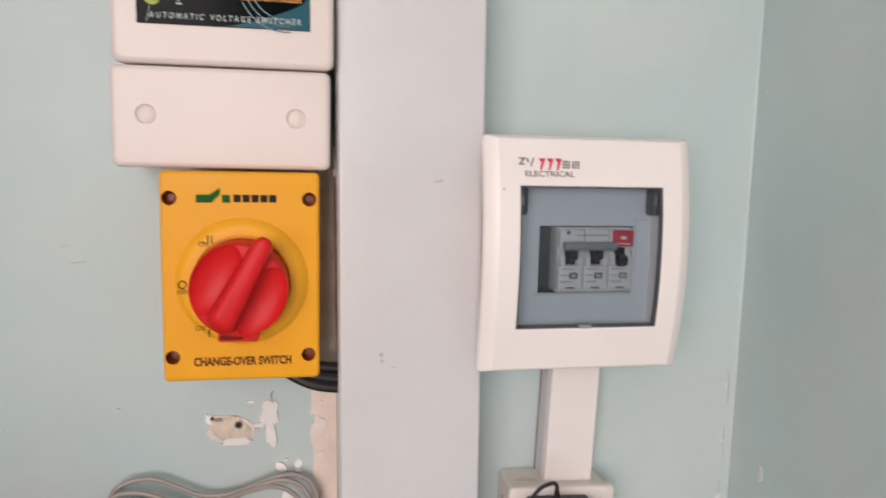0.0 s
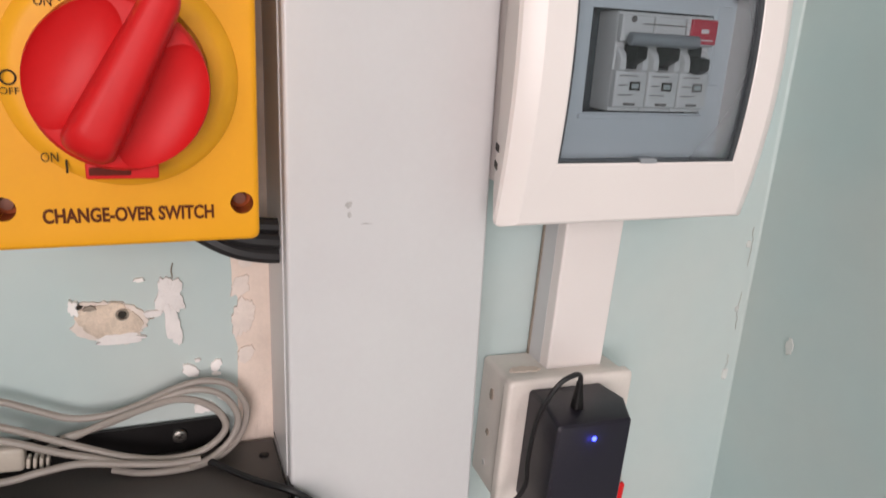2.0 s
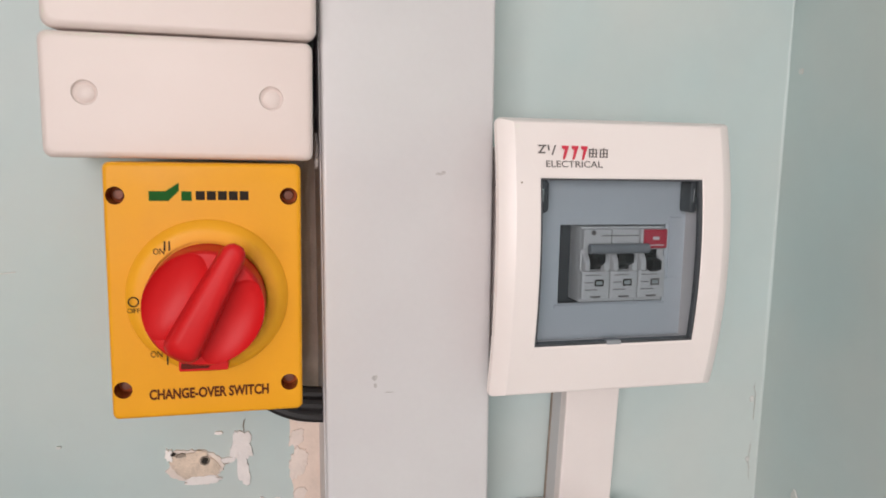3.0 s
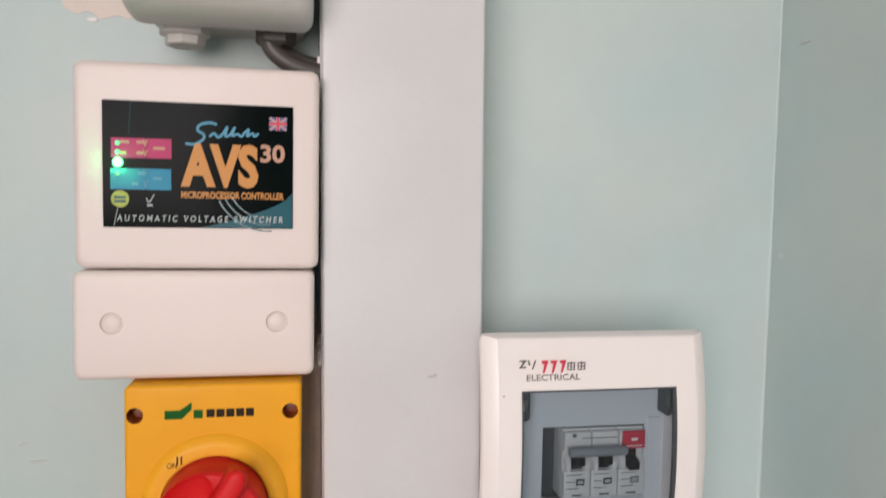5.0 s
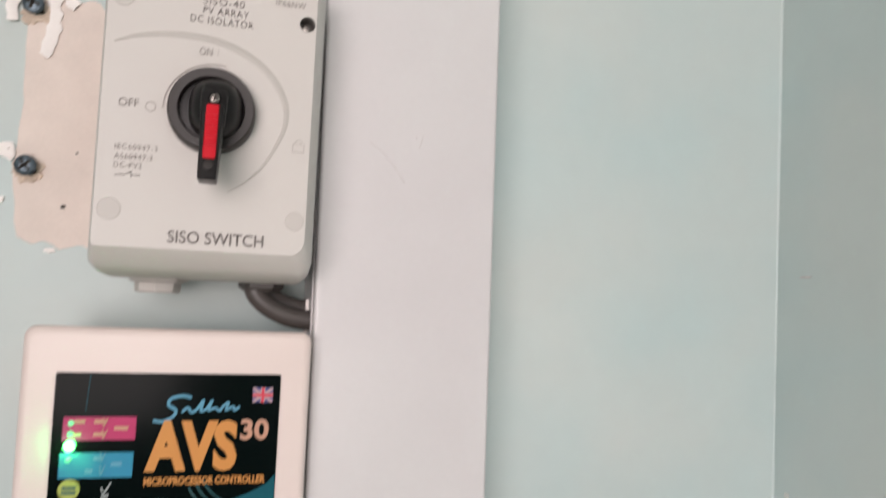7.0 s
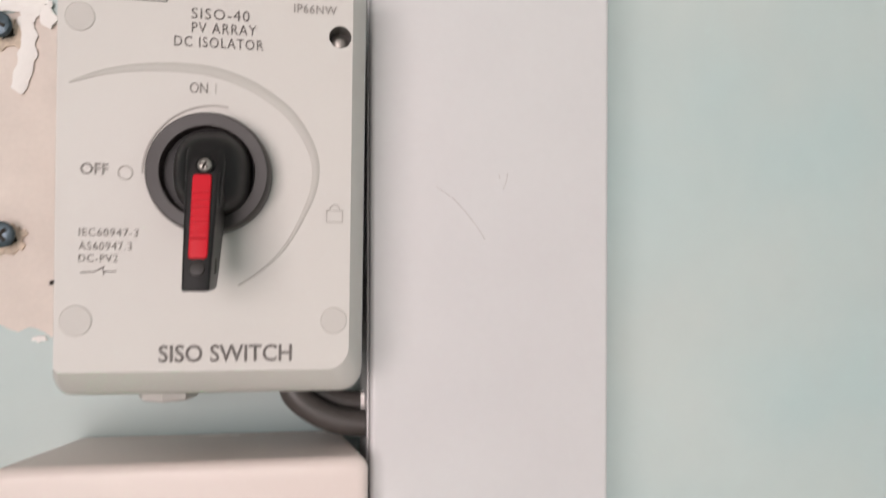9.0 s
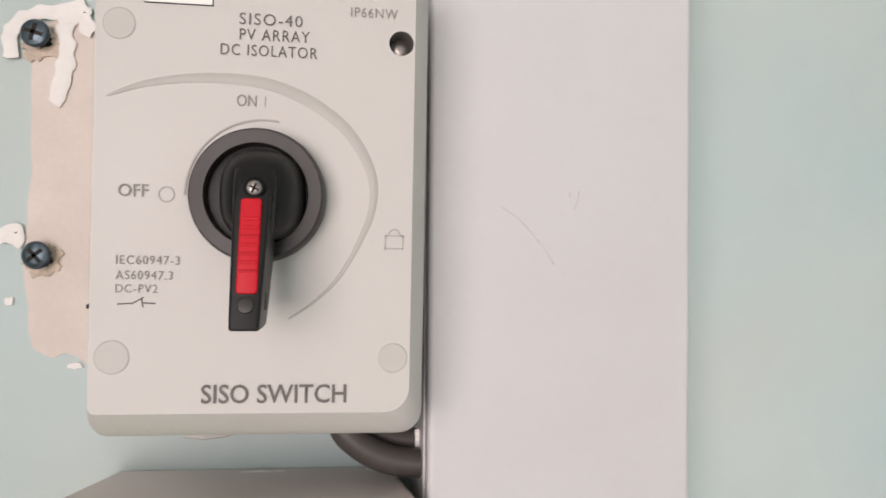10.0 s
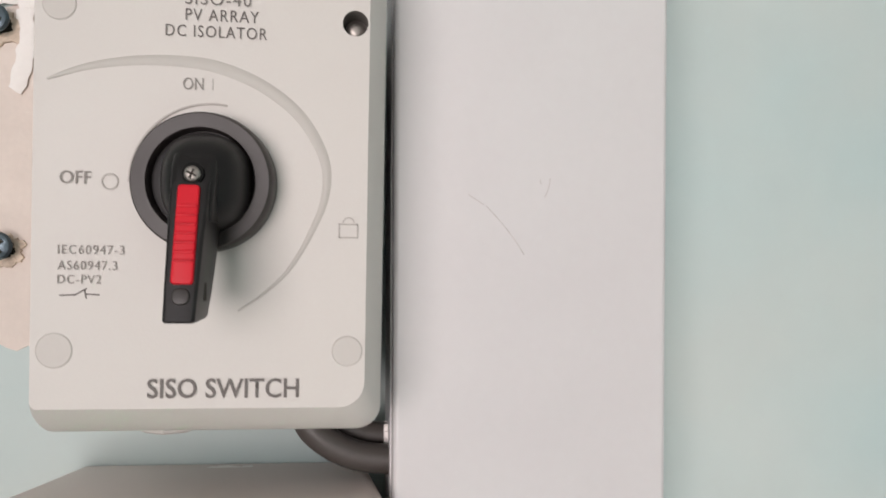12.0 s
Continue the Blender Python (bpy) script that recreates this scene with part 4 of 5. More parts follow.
boss = [(HZ + 0.0120, -0.0040, 0.0034, 0.0150), (HZ + 0.0100, -0.0058, 0.0054, 0.0215), (HZ + 0.0060, -0.0064, 0.0062, 0.0262), (HZ + 0.0020, -0.0064, 0.0066, 0.0284), (HZ - 0.0030, -0.0063, 0.0064, 0.0298), (HZ - 0.0080, -0.0060, 0.0060, 0.0308), (HZ - 0.0130, -0.0057, 0.0056, 0.0300)]
HX += 0.0019
part("handle_boss", bar([(z, HX + a, HX + b, SF - y, SF - 0.005) for z, a, b, y in boss], 0.0024), BLACK, handle, "black domed handle boss")
flank = bmesh.new()
bmesh.ops.create_uvsphere(flank, u_segments=40, v_segments=20, radius=1.0)
for v in flank.verts:
    v.co = Vector([math.copysign(abs(c) ** 0.80, c) for c in v.co])
part("handle_flank", turned(flank, Matrix.Translation((HX + 0.0002, SF - 0.006, HZ - 0.0005)) @ Matrix.Diagonal((0.0134, 0.0215, 0.0150, 1))), BLACK, handle)
lever = part("lever", bar([(HZ - 0.0020, HX - 0.0056, HX + 0.0052, SF - 0.0305, SF - 0.012), (HZ - 0.0100, HX - 0.0055, HX + 0.0050, SF - 0.0328, SF - 0.012), (HZ - 0.0200, HX - 0.0053, HX + 0.0046, SF - 0.0352, SF - 0.014), (HZ - 0.0330, HX - 0.0050, HX + 0.0041, SF - 0.0383, SF - 0.019), (HZ - 0.0402, HX - 0.0048, HX + 0.0038, SF - 0.0400, SF - 0.023), (HZ - 0.0408, HX - 0.0044, HX + 0.0034, SF - 0.0396, SF - 0.024)], 0.0010), BLACK, handle, "black pistol lever")
LEAN_L = about(HX, SF - 0.0318, HZ - 0.0060, -13.5, 0, 0)
part("red_insert", turned(slab(HX - 0.0031, HX + 0.0029, HZ - 0.0312, HZ - 0.0030, SF - 0.0300, SF - 0.0330, 0.0010, 0.0005), LEAN_L), RED_BRIGHT, lever, "ribbed bright red insert")
for k in range(7):
    z = HZ - 0.0092 - k * 0.0026
    part("insert_rib", turned(slab(HX - 0.0029, HX + 0.0027, z - 0.0005, z + 0.0005, SF - 0.0325, SF - 0.0334, 0.0004, 0.0002), LEAN_L), RED_BRIGHT, lever)
part("screw_pocket", lathe(HX + 0.0005, HZ + 0.0004, [(SF - 0.028, 0.0031), (SF - 0.0302, 0.0031), (SF - 0.0304, 0.0029)], 24), mat("screw_pocket_black", (0.004, 0.004, 0.004), 0.6, spec=0.1), lever)
part("screw", screw_head(HX + 0.0005, HZ + 0.0002, SF - 0.0318, 0.0023, DULL_STEEL), DULL_STEEL, lever, "dull steel screw")
part("cross_slot", cross_slot(HX + 0.0005, HZ + 0.0002, SF - 0.0318, 0.0023, 25), HOLE_DARK, lever)
part("lever_eye", turned(slab(HX - 0.0026, HX + 0.0022, HZ - 0.0368, HZ - 0.0322, SF - 0.0310, SF - 0.03245, 0.0020, 0.0004), LEAN_L), BLACK_SATIN, lever, "rounded thumb rest")
part("lock_bore", block(HX + 0.0037, HX + 0.0042, SF - 0.0305, SF - 0.0275, HZ - 0.0355, HZ - 0.0300), HOLE_DARK, lever, "padlock slot")
# gland below and conduits into the trunking


def upright(cx, cy, rows, n=32):
    bm = bmesh.new()
    loft(bm, [[(cx + r * math.cos(2 * math.pi * i / n), cy + r * math.sin(2 * math.pi * i / n), z) for i in range(n)] for z, r in rows])
    return bm


part("blanking_plug", upright(-0.0650, 0.548, [(1.714, 0.0170), (1.7035, 0.0170), (1.7025, 0.0150), (1.7022, 0.0135), (1.6970, 0.0132), (1.6962, 0.0120)], 8), SISO_GREY, iso, "round grey blanking plug")
part("cable_gland", upright(-0.0040, 0.548, [(1.714, 0.014), (1.702, 0.014), (1.6995, 0.011)], 6), CABLE_GREY, iso, "dark cable gland")
part("cable_gland", upright(-0.012, 0.548, [(1.872, 0.014), (1.884, 0.014), (1.8865, 0.011)], 6), SISO_BASE, iso)
for dy, dx, r in ((-0.004, 0.0, 0.0062), (0.009, 0.006, 0.0058)):
    solid("flexible_conduit", tube([(-0.0085 + dx, 0.548 + dy, 1.710), (-0.0045 + dx, 0.547 + dy, 1.7000 + dx * 0.4), (0.008 + dx, 0.547 + dy, 1.6910 + dx * 0.7), (0.024 + dx, 0.548 + dy, 1.6870 + dx), (0.055, 0.550 + dy, 1.686 + dx)], r, 12, 10), CABLE_GREY, "dark grey cable curving from the isolator into the trunking", "cable", group="isolator cables")
    solid("flexible_conduit", tube([(-0.018 + dx, 0.548 + dy, 1.876), (-0.014 + dx, 0.547 + dy, 1.891 - dx * 0.4), (0.002 + dx, 0.547 + dy, 1.902 - dx * 0.7), (0.022 + dx, 0.548 + dy, 1.9055 - dx), (0.055, 0.550 + dy, 1.906 - dx)], r, 12, 10), CABLE_GREY, "dark grey cable curving from the isolator up into the trunking", "cable", group="isolator cables")

# ---- distribution board ----
board = thing("distribution_board", (0.21, W, 1.34), "white plastic distribution board with a smoked flap over breakers", "distribution board")
DX0, DX1, DZ0, DZ1 = 0.1312, 0.2918, 1.3372, 1.5134
DZM = (DZ0 + DZ1) / 2
WX0, WX1, WZ0, WZ1 = 0.1572, 0.2668, 1.3722, 1.4772


def arch(z):
    return 0.4745 + 0.0120 * ((z - DZM) / 0.0880) ** 2


outer = outline(DX0, DX1, DZ0, DZ1, 0.005, 0.004)
inset = lambda dx, dz: [(min(max(x, DX0 + dx), DX1 - dx), min(max(z, DZ0 + dz), DZ1 - dz)) for x, z in outer]
win = [(min(max(x, WX0), WX1), min(max(z, WZ0), WZ1)) for x, z in outer]
bm = bmesh.new()
loops = [[(x, 0.4985, z) for x, z in win], [(x, arch(z) + 0.0004, z) for x, z in win], [(x, arch(z), z) for x, z in [(a + (b - a) * 0.04, c + (d - c) * 0.04) for (a, c), (b, d) in zip(win, inset(0.0105, 0.0035))]]]
for dx, dz, e in ((0.0105, 0.0035, 0.0), (0.0090, 0.0024, 0.0005), (0.0030, 0.0010, 0.0040), (0.0010, 0.0004, 0.0056), (0.0, 0.0, 0.0080)):
    loops.append([(x, arch(z) + e, z) for x, z in inset(dx, dz)])
BX = ((DX0 + DX1) / 2, DZM)
loops.append([(BX[0] + (x - BX[0]) * 0.868, 0.5175, BX[1] + (z - BX[1]) * 0.895) for x, z in outer])
loft(bm, loops, cap=False)
shell = part("cover", bm, BOARD_WHITE, board, "white bowed plastic cover")
shell.data.set_sharp_from_angle(angle=radians(16))
part("back_box", slab(0.1455, 0.2750, 1.353, 1.4960, W - 0.001, 0.512, 0.003, 0.001), BOARD_WHITE, board)
for z in (1.4815, 1.4725, 1.3750, 1.3657):
    bm = bmesh.new()
    loft(bm, [[(0.1371, 0.5055, h), (0.1411, 0.5172, h), (0.1450, 0.5172, h), (0.1420, 0.5055, h)] for h in (z - 0.0017, z + 0.0017)])
    part("side_slot", bm, HOLE_DARK, shell, "dark ventilation slot")
# inner tray with the breaker opening
OX0, OX1, OZ0, OZ1 = 0.1780, 0.2525, 1.3958, 1.4470
TY = 0.4955
for a in ((WX0, OX0, WZ0, WZ1), (OX1, WX1, WZ0, WZ1), (OX0, OX1, WZ0, OZ0), (OX0, OX1, OZ1, WZ1)):
    part("inner_plate", block(a[0], a[1], TY, TY + 0.002, a[2], a[3]), INNER_GREY, board)
part("opening_lip", rings_box([(TY + 0.001, OX0 - 0.003, OX1 + 0.002, OZ0 - 0.0035, OZ0 - 0.0005), (TY - 0.0015, OX0 - 0.0025, OX1 + 0.0015, OZ0 - 0.003, OZ0 - 0.001)], 0.0005), INNER_GREY, board)
part("breaker_bay", block(OX0 - 0.003, OX1 + 0.003, 0.511, 0.5125, OZ0 - 0.004, OZ1 + 0.004), BAY_GREY, board, "dark bay behind the breakers")
part("label_strip", rings_box([(TY, 0.2545, 0.2635, 1.4110, 1.4520), (TY - 0.0012, 0.2550, 0.2630, 1.4115, 1.4515)], 0.0006), INNER_GREY, board)
BY = 0.4895
for k in range(3):
    bx0, bx1 = 0.1918 + k * 0.0198, 0.1918 + (k + 1) * 0.0198 - 0.0004
    br = part("breaker", block(bx0, bx1, BY + 0.004, 0.511, 1.3968, 1.4460, 0.0006), BREAKER, board, "pale grey circuit breaker")
    part("face_block", rings_box([(BY + 0.005, bx0 + 0.0002, bx1 - 0.0002, 1.3985, 1.4180), (BY + 0.0006, bx0 + 0.0002, bx1 - 0.0002, 1.3992, 1.4172), (BY, bx0 + 0.0008, bx1 - 0.0008, 1.3998, 1.4164)], 0.0006), BREAKER, br)
    part("face_block", rings_box([(BY + 0.005, bx0 + 0.0002, bx1 - 0.0002, 1.4310, 1.4450), (BY + 0.0006, bx0 + 0.0002, bx1 - 0.0002, 1.4316, 1.4446), (BY, bx0 + 0.0008, bx1 - 0.0008, 1.4322, 1.4440)], 0.0006), BREAKER, br)
    tx = (bx0 + bx1) / 2
    drop = 0.0045 if k == 2 else 0.0
    part("toggle_bay", block(tx - 0.0042, tx + 0.0042, BY + 0.0030, BY + 0.0045, 1.4182, 1.4310), BLACK, br, "dark toggle bay")
    part("toggle", rings_box([(BY + 0.004, tx - 0.0028, tx + 0.0028, 1.4190 - drop * 0.2, 1.4300 - drop), (BY - 0.002, tx - 0.0029, tx + 0.0029, 1.4215 - drop, 1.4305 - drop), (BY - 0.006, tx - 0.0030, tx + 0.0030, 1.4235 - drop, 1.4295 - drop)], 0.0008), BLACK, br, "black toggle")
    for s in (-1, 1):
        part("toggle_cheek", rings_box([(BY + 0.005, tx + s * 0.0066 - 0.0022, tx + s * 0.0066 + 0.0022, 1.4165, 1.4300), (BY + 0.0008, tx + s * 0.0066 - 0.0021, tx + s * 0.0066 + 0.0021, 1.4170, 1.4262), (BY - 0.0008, tx + s * 0.0066 - 0.0016, tx + s * 0.0066 + 0.0016, 1.4180, 1.4235)], 0.0012), BREAKER, br)
    for j, w in enumerate((0.011, 0.006, 0.009)):
        part("print_bar", rect(bx0 + 0.0020, bx0 + 0.0020 + w, 1.4148 - j * 0.0048, 1.4153 - j * 0.0048, BY), PRINT_GREY, br)
    part("print_block", rect(tx - 0.0010, tx + 0.0052, 1.4078, 1.4122, BY - 0.0003), PRINT_BLACK if k < 2 else PRINT_GREY, br)
    part("print_block", rect(tx, tx + 0.0042, 1.4088, 1.4112, BY - 0.0006), LABEL_WHITE, br)
    part("terminal_slot", rect(tx - 0.0035, tx + 0.0035, 1.4002, 1.4014, BY), PRINT_GREY, br)
# shade on this bar is put into its darker grey
part("toggle_bar", turned(lathe(0, 0, [(-0.0205, 0.0026), (-0.0200, 0.0032), (0.0200, 0.0032), (0.0205, 0.0026)], 16), Matrix.Translation((0.2135, BY - 0.0062, 1.4330)) @ pose(0, 0, 0, 0, 0, 90)), BAR_GREY, board, "grey bar joining two toggles, darkened for shade")
part("test_button", block(0.2335, 0.2498, BY - 0.0014, BY + 0.001, 1.4322, 1.4445, 0.0005), PRINT_RED, board, "red test label")
part("print_bar", rect(0.2395, 0.2440, 1.4378, 1.4398, BY - 0.0014), PRINT_WHITE, board)
part("print_bar", rect(0.2360, 0.2475, 1.4340, 1.4346, BY - 0.0014), PRINT_WHITE, board)
part("print_bar", rect(0.2040, 0.2300, 1.4402, 1.4408, BY), PRINT_GREY, board)
part("print_dot", lathe(0.1985, 1.4425, [(BY, 0.0016), (BY - 0.0003, 0.0016)], 18), PRINT_GREY, board)
# smoked flap with its dark edge and hinges
rows_z = [WZ0 + 0.001 + (WZ1 - WZ0 - 0.002) * k / 12 for k in range(13)]
bm = bmesh.new()
loft(bm, [[(WX0 + 0.001, arch(z) + 0.0012, z), (WX1 - 0.001, arch(z) + 0.0012, z), (WX1 - 0.001, arch(z) + 0.0028, z), (WX0 + 0.001, arch(z) + 0.0028, z)] for z in rows_z])
flap = part("flap", bm, SMOKED, board, "smoked clear plastic flap")
flap.visible_shadow = False
GASKET = mat("dark_gasket", (0.05, 0.055, 0.06), 0.4)
for x0, x1 in ((WX0 + 0.0001, WX0 + 0.0012), (WX1 - 0.0022, WX1 - 0.0001)):
    bm = bmesh.new()
    loft(bm, [[(x0, arch(z) + 0.0006, z), (x1, arch(z) + 0.0006, z), (x1, arch(z) + 0.004, z), (x0, arch(z) + 0.004, z)] for z in rows_z])
    part("flap_edge", bm, GASKET, board, "dark edge of the flap")
part("flap_edge", block(WX0, WX1, arch(WZ1) + 0.0006, arch(WZ1) + 0.01, WZ1 - 0.0013, WZ1 - 0.0001), GASKET, board)
part("flap_edge", block(WX0, WX1, arch(WZ0) + 0.0006, arch(WZ0) + 0.008, WZ0 + 0.0001, WZ0 + 0.0013), GASKET, board)
part("flap_catch", slab(0.2060, 0.2160, WZ0 - 0.0004, WZ0 + 0.0022, 0.486, arch(WZ0) - 0.0003, 0.0006, 0.0004), BAR_GREY, board, "small grey finger catch")
for x0, x1, hx in ((WX0 + 0.0009, WX0 + 0.0072, WX0 + 0.0032), (WX1 - 0.0058, WX1 - 0.0009, WX1 - 0.0034)):
    part("hinge", slab(x0, x1, WZ1 - 0.0215, WZ1 - 0.001, 0.494, arch(WZ1) + 0.0036, 0.003, 0.001), GASKET, board, "dark hinge pocket")
    part("hinge_pin", slab(hx - 0.0006, hx + 0.0006, WZ1 - 0.0150, WZ1 - 0.0060, 0.486, arch(WZ1) + 0.0030, 0.0005, 0.0003), STEEL, board)
# printed mark and word
for a in ((0.1535, 0.1585, 1.4945, 1.4953, 0), (0.1535, 0.1580, 1.4902, 1.4910, 0), (0.1540, 0.1550, 1.4906, 1.4950, 0.0028), (0.1600, 0.1608, 1.4920, 1.4952, -0.0006), (0.1622, 0.1630, 1.4893, 1.4952, 0.0018)):
    part("maker_mark", rect(a[0] + 0.0022, a[1] + 0.0022, a[2] + 0.0018, a[3] + 0.0018, arch(1.492), 0.0006, a[4]), PRINT_GREY, shell)
for k in range(3):
    x = 0.1707 + k * 0.0062
    part("maker_mark", flat_shape([(x + 0.0010, 1.4885), (x + 0.0022, 1.4885), (x + 0.0045, 1.4968), (x, 1.4968), (x + 0.0004, 1.4950), (x + 0.0020, 1.4945)], arch(1.4925) - 0.0006, 0.0005), PRINT_RED, shell, "red slanted printed mark")
for k in range(2):
    x = 0.1887 + k * 0.0072
    for a in ((x, x + 0.0055, 1.4945, 1.4951), (x, x + 0.0055, 1.4900, 1.4906), (x + 0.0024, x + 0.0030, 1.4900, 1.4958), (x + 0.0002, x + 0.0008, 1.4905, 1.4945), (x + 0.0046, x + 0.0052, 1.4905, 1.4945), (x, x + 0.0055, 1.4922, 1.4927)):
        part("maker_mark", rect(*a, arch(1.493) - 0.0002, 0.0004), PRINT_GREY, shell)
lettering("ELECTRICAL", 0.1606, 0.1975, 1.4838, 1.4878, 0, PRINT_GREY, shell, 0.01, arch_fn=arch)
part("speck", lathe(0.1450, 1.4745, [(arch(1.4745), 0.0007), (arch(1.4745) - 0.0003, 0.0005)], 10), GRIME, shell)

# ---- small trunking, socket and adapter ----
mini = thing("mini_trunking", (0.23, W, 1.22), "narrow white plastic trunking between the board and the socket", "cable trunking")
LEAN_M = about(0.2355, W, 1.30, 0, 2.0, 0)
part("base", turned(rings_box([(W - 0.001, 0.2138, 0.2565, 1.205, 1.350), (0.566, 0.2138, 0.2565, 1.205, 1.350)], 0.0008), LEAN_M), TRUNKING, mini)
part("lid", turned(slab(0.2140, 0.2575, 1.205, 1.350, 0.5675, 0.5560, 0.0012, 0.0015), LEAN_M), BOARD_WHITE, mini)
part("side_seam", turned(block(0.2130, 0.2136, 0.5815, 0.5840, 1.21, 1.348), LEAN_M), GRIME, mini, "grimy seam")

TILT_S = Matrix.Translation((-0.0012, 0, -0.0035)) @ about(0.222, 0.54, 1.175, 0, 2.0, 0)
sock = thing("wall_socket", (0.222, W, 1.127), "aged white wall socket on a deep surface box", "wall socket")
part("surface_box", turned(rings_box([(W - 0.001, 0.1770, 0.2670, 1.1290, 1.2190), (0.5475, 0.1765, 0.2675, 1.1285, 1.2195)], 0.0035), TILT_S), SOCKET, sock, "aged white surface box")
part("socket_plate", turned(slab(0.1745, 0.2695, 1.1265, 1.2215, 0.5465, 0.5385, 0.004, 0.003), TILT_S), SOCKET, sock, "white socket plate")
for z, w, h, m in ((1.199, 0.0050, 0.0070, GRIME), (1.170, 0.0040, 0.0050, GRIME), (1.146, 0.0030, 0.0040, SCUFF_DARK)):
    part("knockout", turned(turned(blob(0, 0, w, h, z * 100, 0.001, -0.0006, 0.35), Matrix.Translation((0.1766, 0.566, z)) @ pose(0, 0, 0, 0, 0, -90)), TILT_S), m, sock, "grimy knock-out in the box side")
part("chipped_edge", turned(tube([(0.1762, 0.5480, 1.214), (0.1760, 0.5480, 1.185), (0.1762, 0.5480, 1.160), (0.1761, 0.5480, 1.134)], 0.0009, 5, 6), TILT_S), GRIME, sock, "grimy joint")
part("dirt_smudge", turned(turned(blob(0, 0, 0.022, 0.008, 71, 0.001, -0.0006, 0.5), Matrix.Translation((0.195, 0.558, 1.2195)) @ pose(0, 0, 0, -90, 0, 0)), TILT_S), PLASTER, sock, "brown dirt smudge")

TILT_A = Matrix.Translation((0.0, 0, -0.0045)) @ about(0.205, 0.49, 1.18, 0, 2.2, 0) @ setting((0.205, 0.49, 1.2195), (1, 1, 1.03))
adp = thing("power_adapter", (0.206, 0.538, 1.14), "black plug-in power adapter with a lit blue lamp", "power adapter")
LEAD_Z = -0.0045
part("body", turned(rings_box([(0.5375, 0.1875, 0.2420, 1.1420, 1.2170), (0.512, 0.1845, 0.2420, 1.1415, 1.2200), (0.494, 0.1805, 0.2330, 1.1425, 1.2205), (0.4890, 0.1800, 0.2315, 1.1432, 1.2195), (0.4876, 0.1815, 0.2300, 1.1445, 1.2180)], 0.0025, 4), TILT_A), ADAPTER_BLACK, adp)
part("blue_lamp", lathe(0.2068, 1.2045, [(0.489, 0.0017), (0.4872, 0.0016), (0.4868, 0.0005)], 16), BLUE_LED, adp, "lit blue lamp")
bm = bmesh.new()
loft(bm, [[(0.2045 + w / 2 * x, 0.506 + w / 2 * y, z + LEAD_Z) for x, y in outline(-1, 1, -1, 1, 0.6, seg=4)] for z, w in ((1.2150, 0.0072), (1.2195, 0.0074), (1.2230, 0.0066), (1.2280, 0.0054), (1.2330, 0.0042), (1.2375, 0.0034))])
part("strain_relief", bm, BLACK, adp, "tapered black strain relief")
part("lead", tube([(0.2045, 0.506, 1.2295), (0.2038, 0.505, 1.2370), (0.1985, 0.503, 1.2400), (0.1880, 0.502, 1.2360), (0.1802, 0.504, 1.2220), (0.1768, 0.507, 1.2050), (0.1762, 0.510, 1.1800), (0.1768, 0.511, 1.1620), (0.1690, 0.5140, 1.1470), (0.1500, 0.5160, 1.1370), (0.1250, 0.5170, 1.1300), (0.1050, 0.5175, 1.1170), (0.0920, 0.5180, 1.0980), (0.085, 0.5190, 1.05)], 0.0016, 8), CABLE_BLACK, adp, "thin black lead")
glow = bpy.data.lights.new("blue_lamp_glow", "POINT")
glow.energy, glow.color, glow.shadow_soft_size = 0.0022, (0.04, 0.06, 1.0), 0.002
new("blue_lamp_glow", glow).location = (0.2070, 0.4835, 1.2045)
tag = thing("fuse_tag", (0.264, 0.536, 1.107), "small red plastic tag hanging by a wire from the socket", "tag")
part("wire", tube([(0.2560, 0.5365, 1.1480), (0.2640, 0.5350, 1.1440), (0.2680, 0.5345, 1.1380), (0.2690, 0.5345, 1.1300)], 0.0005, 6), STEEL, tag)
part("tag_body", turned(slab(0.2665, 0.2715, 1.1060, 1.1300, 0.5365, 0.5330, 0.0022, 0.001), about(0.269, 0.535, 1.12, 0, 5, 0)), RED, tag)

# ---- wall-mounted inverter with its leads ----
inv = thing("wall_inverter", (-0.13, W, 0.82), "dark grey metal wall-mounted inverter box with a black bracket", "inverter", fit=LOW)
IZ = 1.1835
part("case", block(-0.34, 0.0335, 0.4585, W - 0.003, 0.80, IZ, 0.0015), DARK_METAL, inv, "dark grey metal case")
part("front_seam", block(-0.34, 0.0337, 0.4575, 0.4595, IZ - 0.004, IZ - 0.0005, 0.0004), BLACK_SATIN, inv)
part("mounting_bracket", rings_box([(W - 0.001, -0.36, 0.0075, 1.170, 1.2025), (W - 0.004, -0.36, 0.0075, 1.170, 1.2025)], 0.004), BLACK, inv, "black metal mounting bracket")
part("bracket_screw", screw_head(-0.0205, 1.1945, W - 0.0075, 0.0042, DULL_STEEL), DULL_STEEL, inv, "dull bracket screw")
part("cross_slot", cross_slot(-0.0205, 1.1945, W - 0.0075, 0.0042, 30), HOLE_DARK, inv)
part("case_screw", upright(0.0255, 0.563, [(IZ - 0.001, 0.0028), (IZ + 0.0006, 0.0028), (IZ + 0.0012, 0.0018)], 18), BLACK, inv)

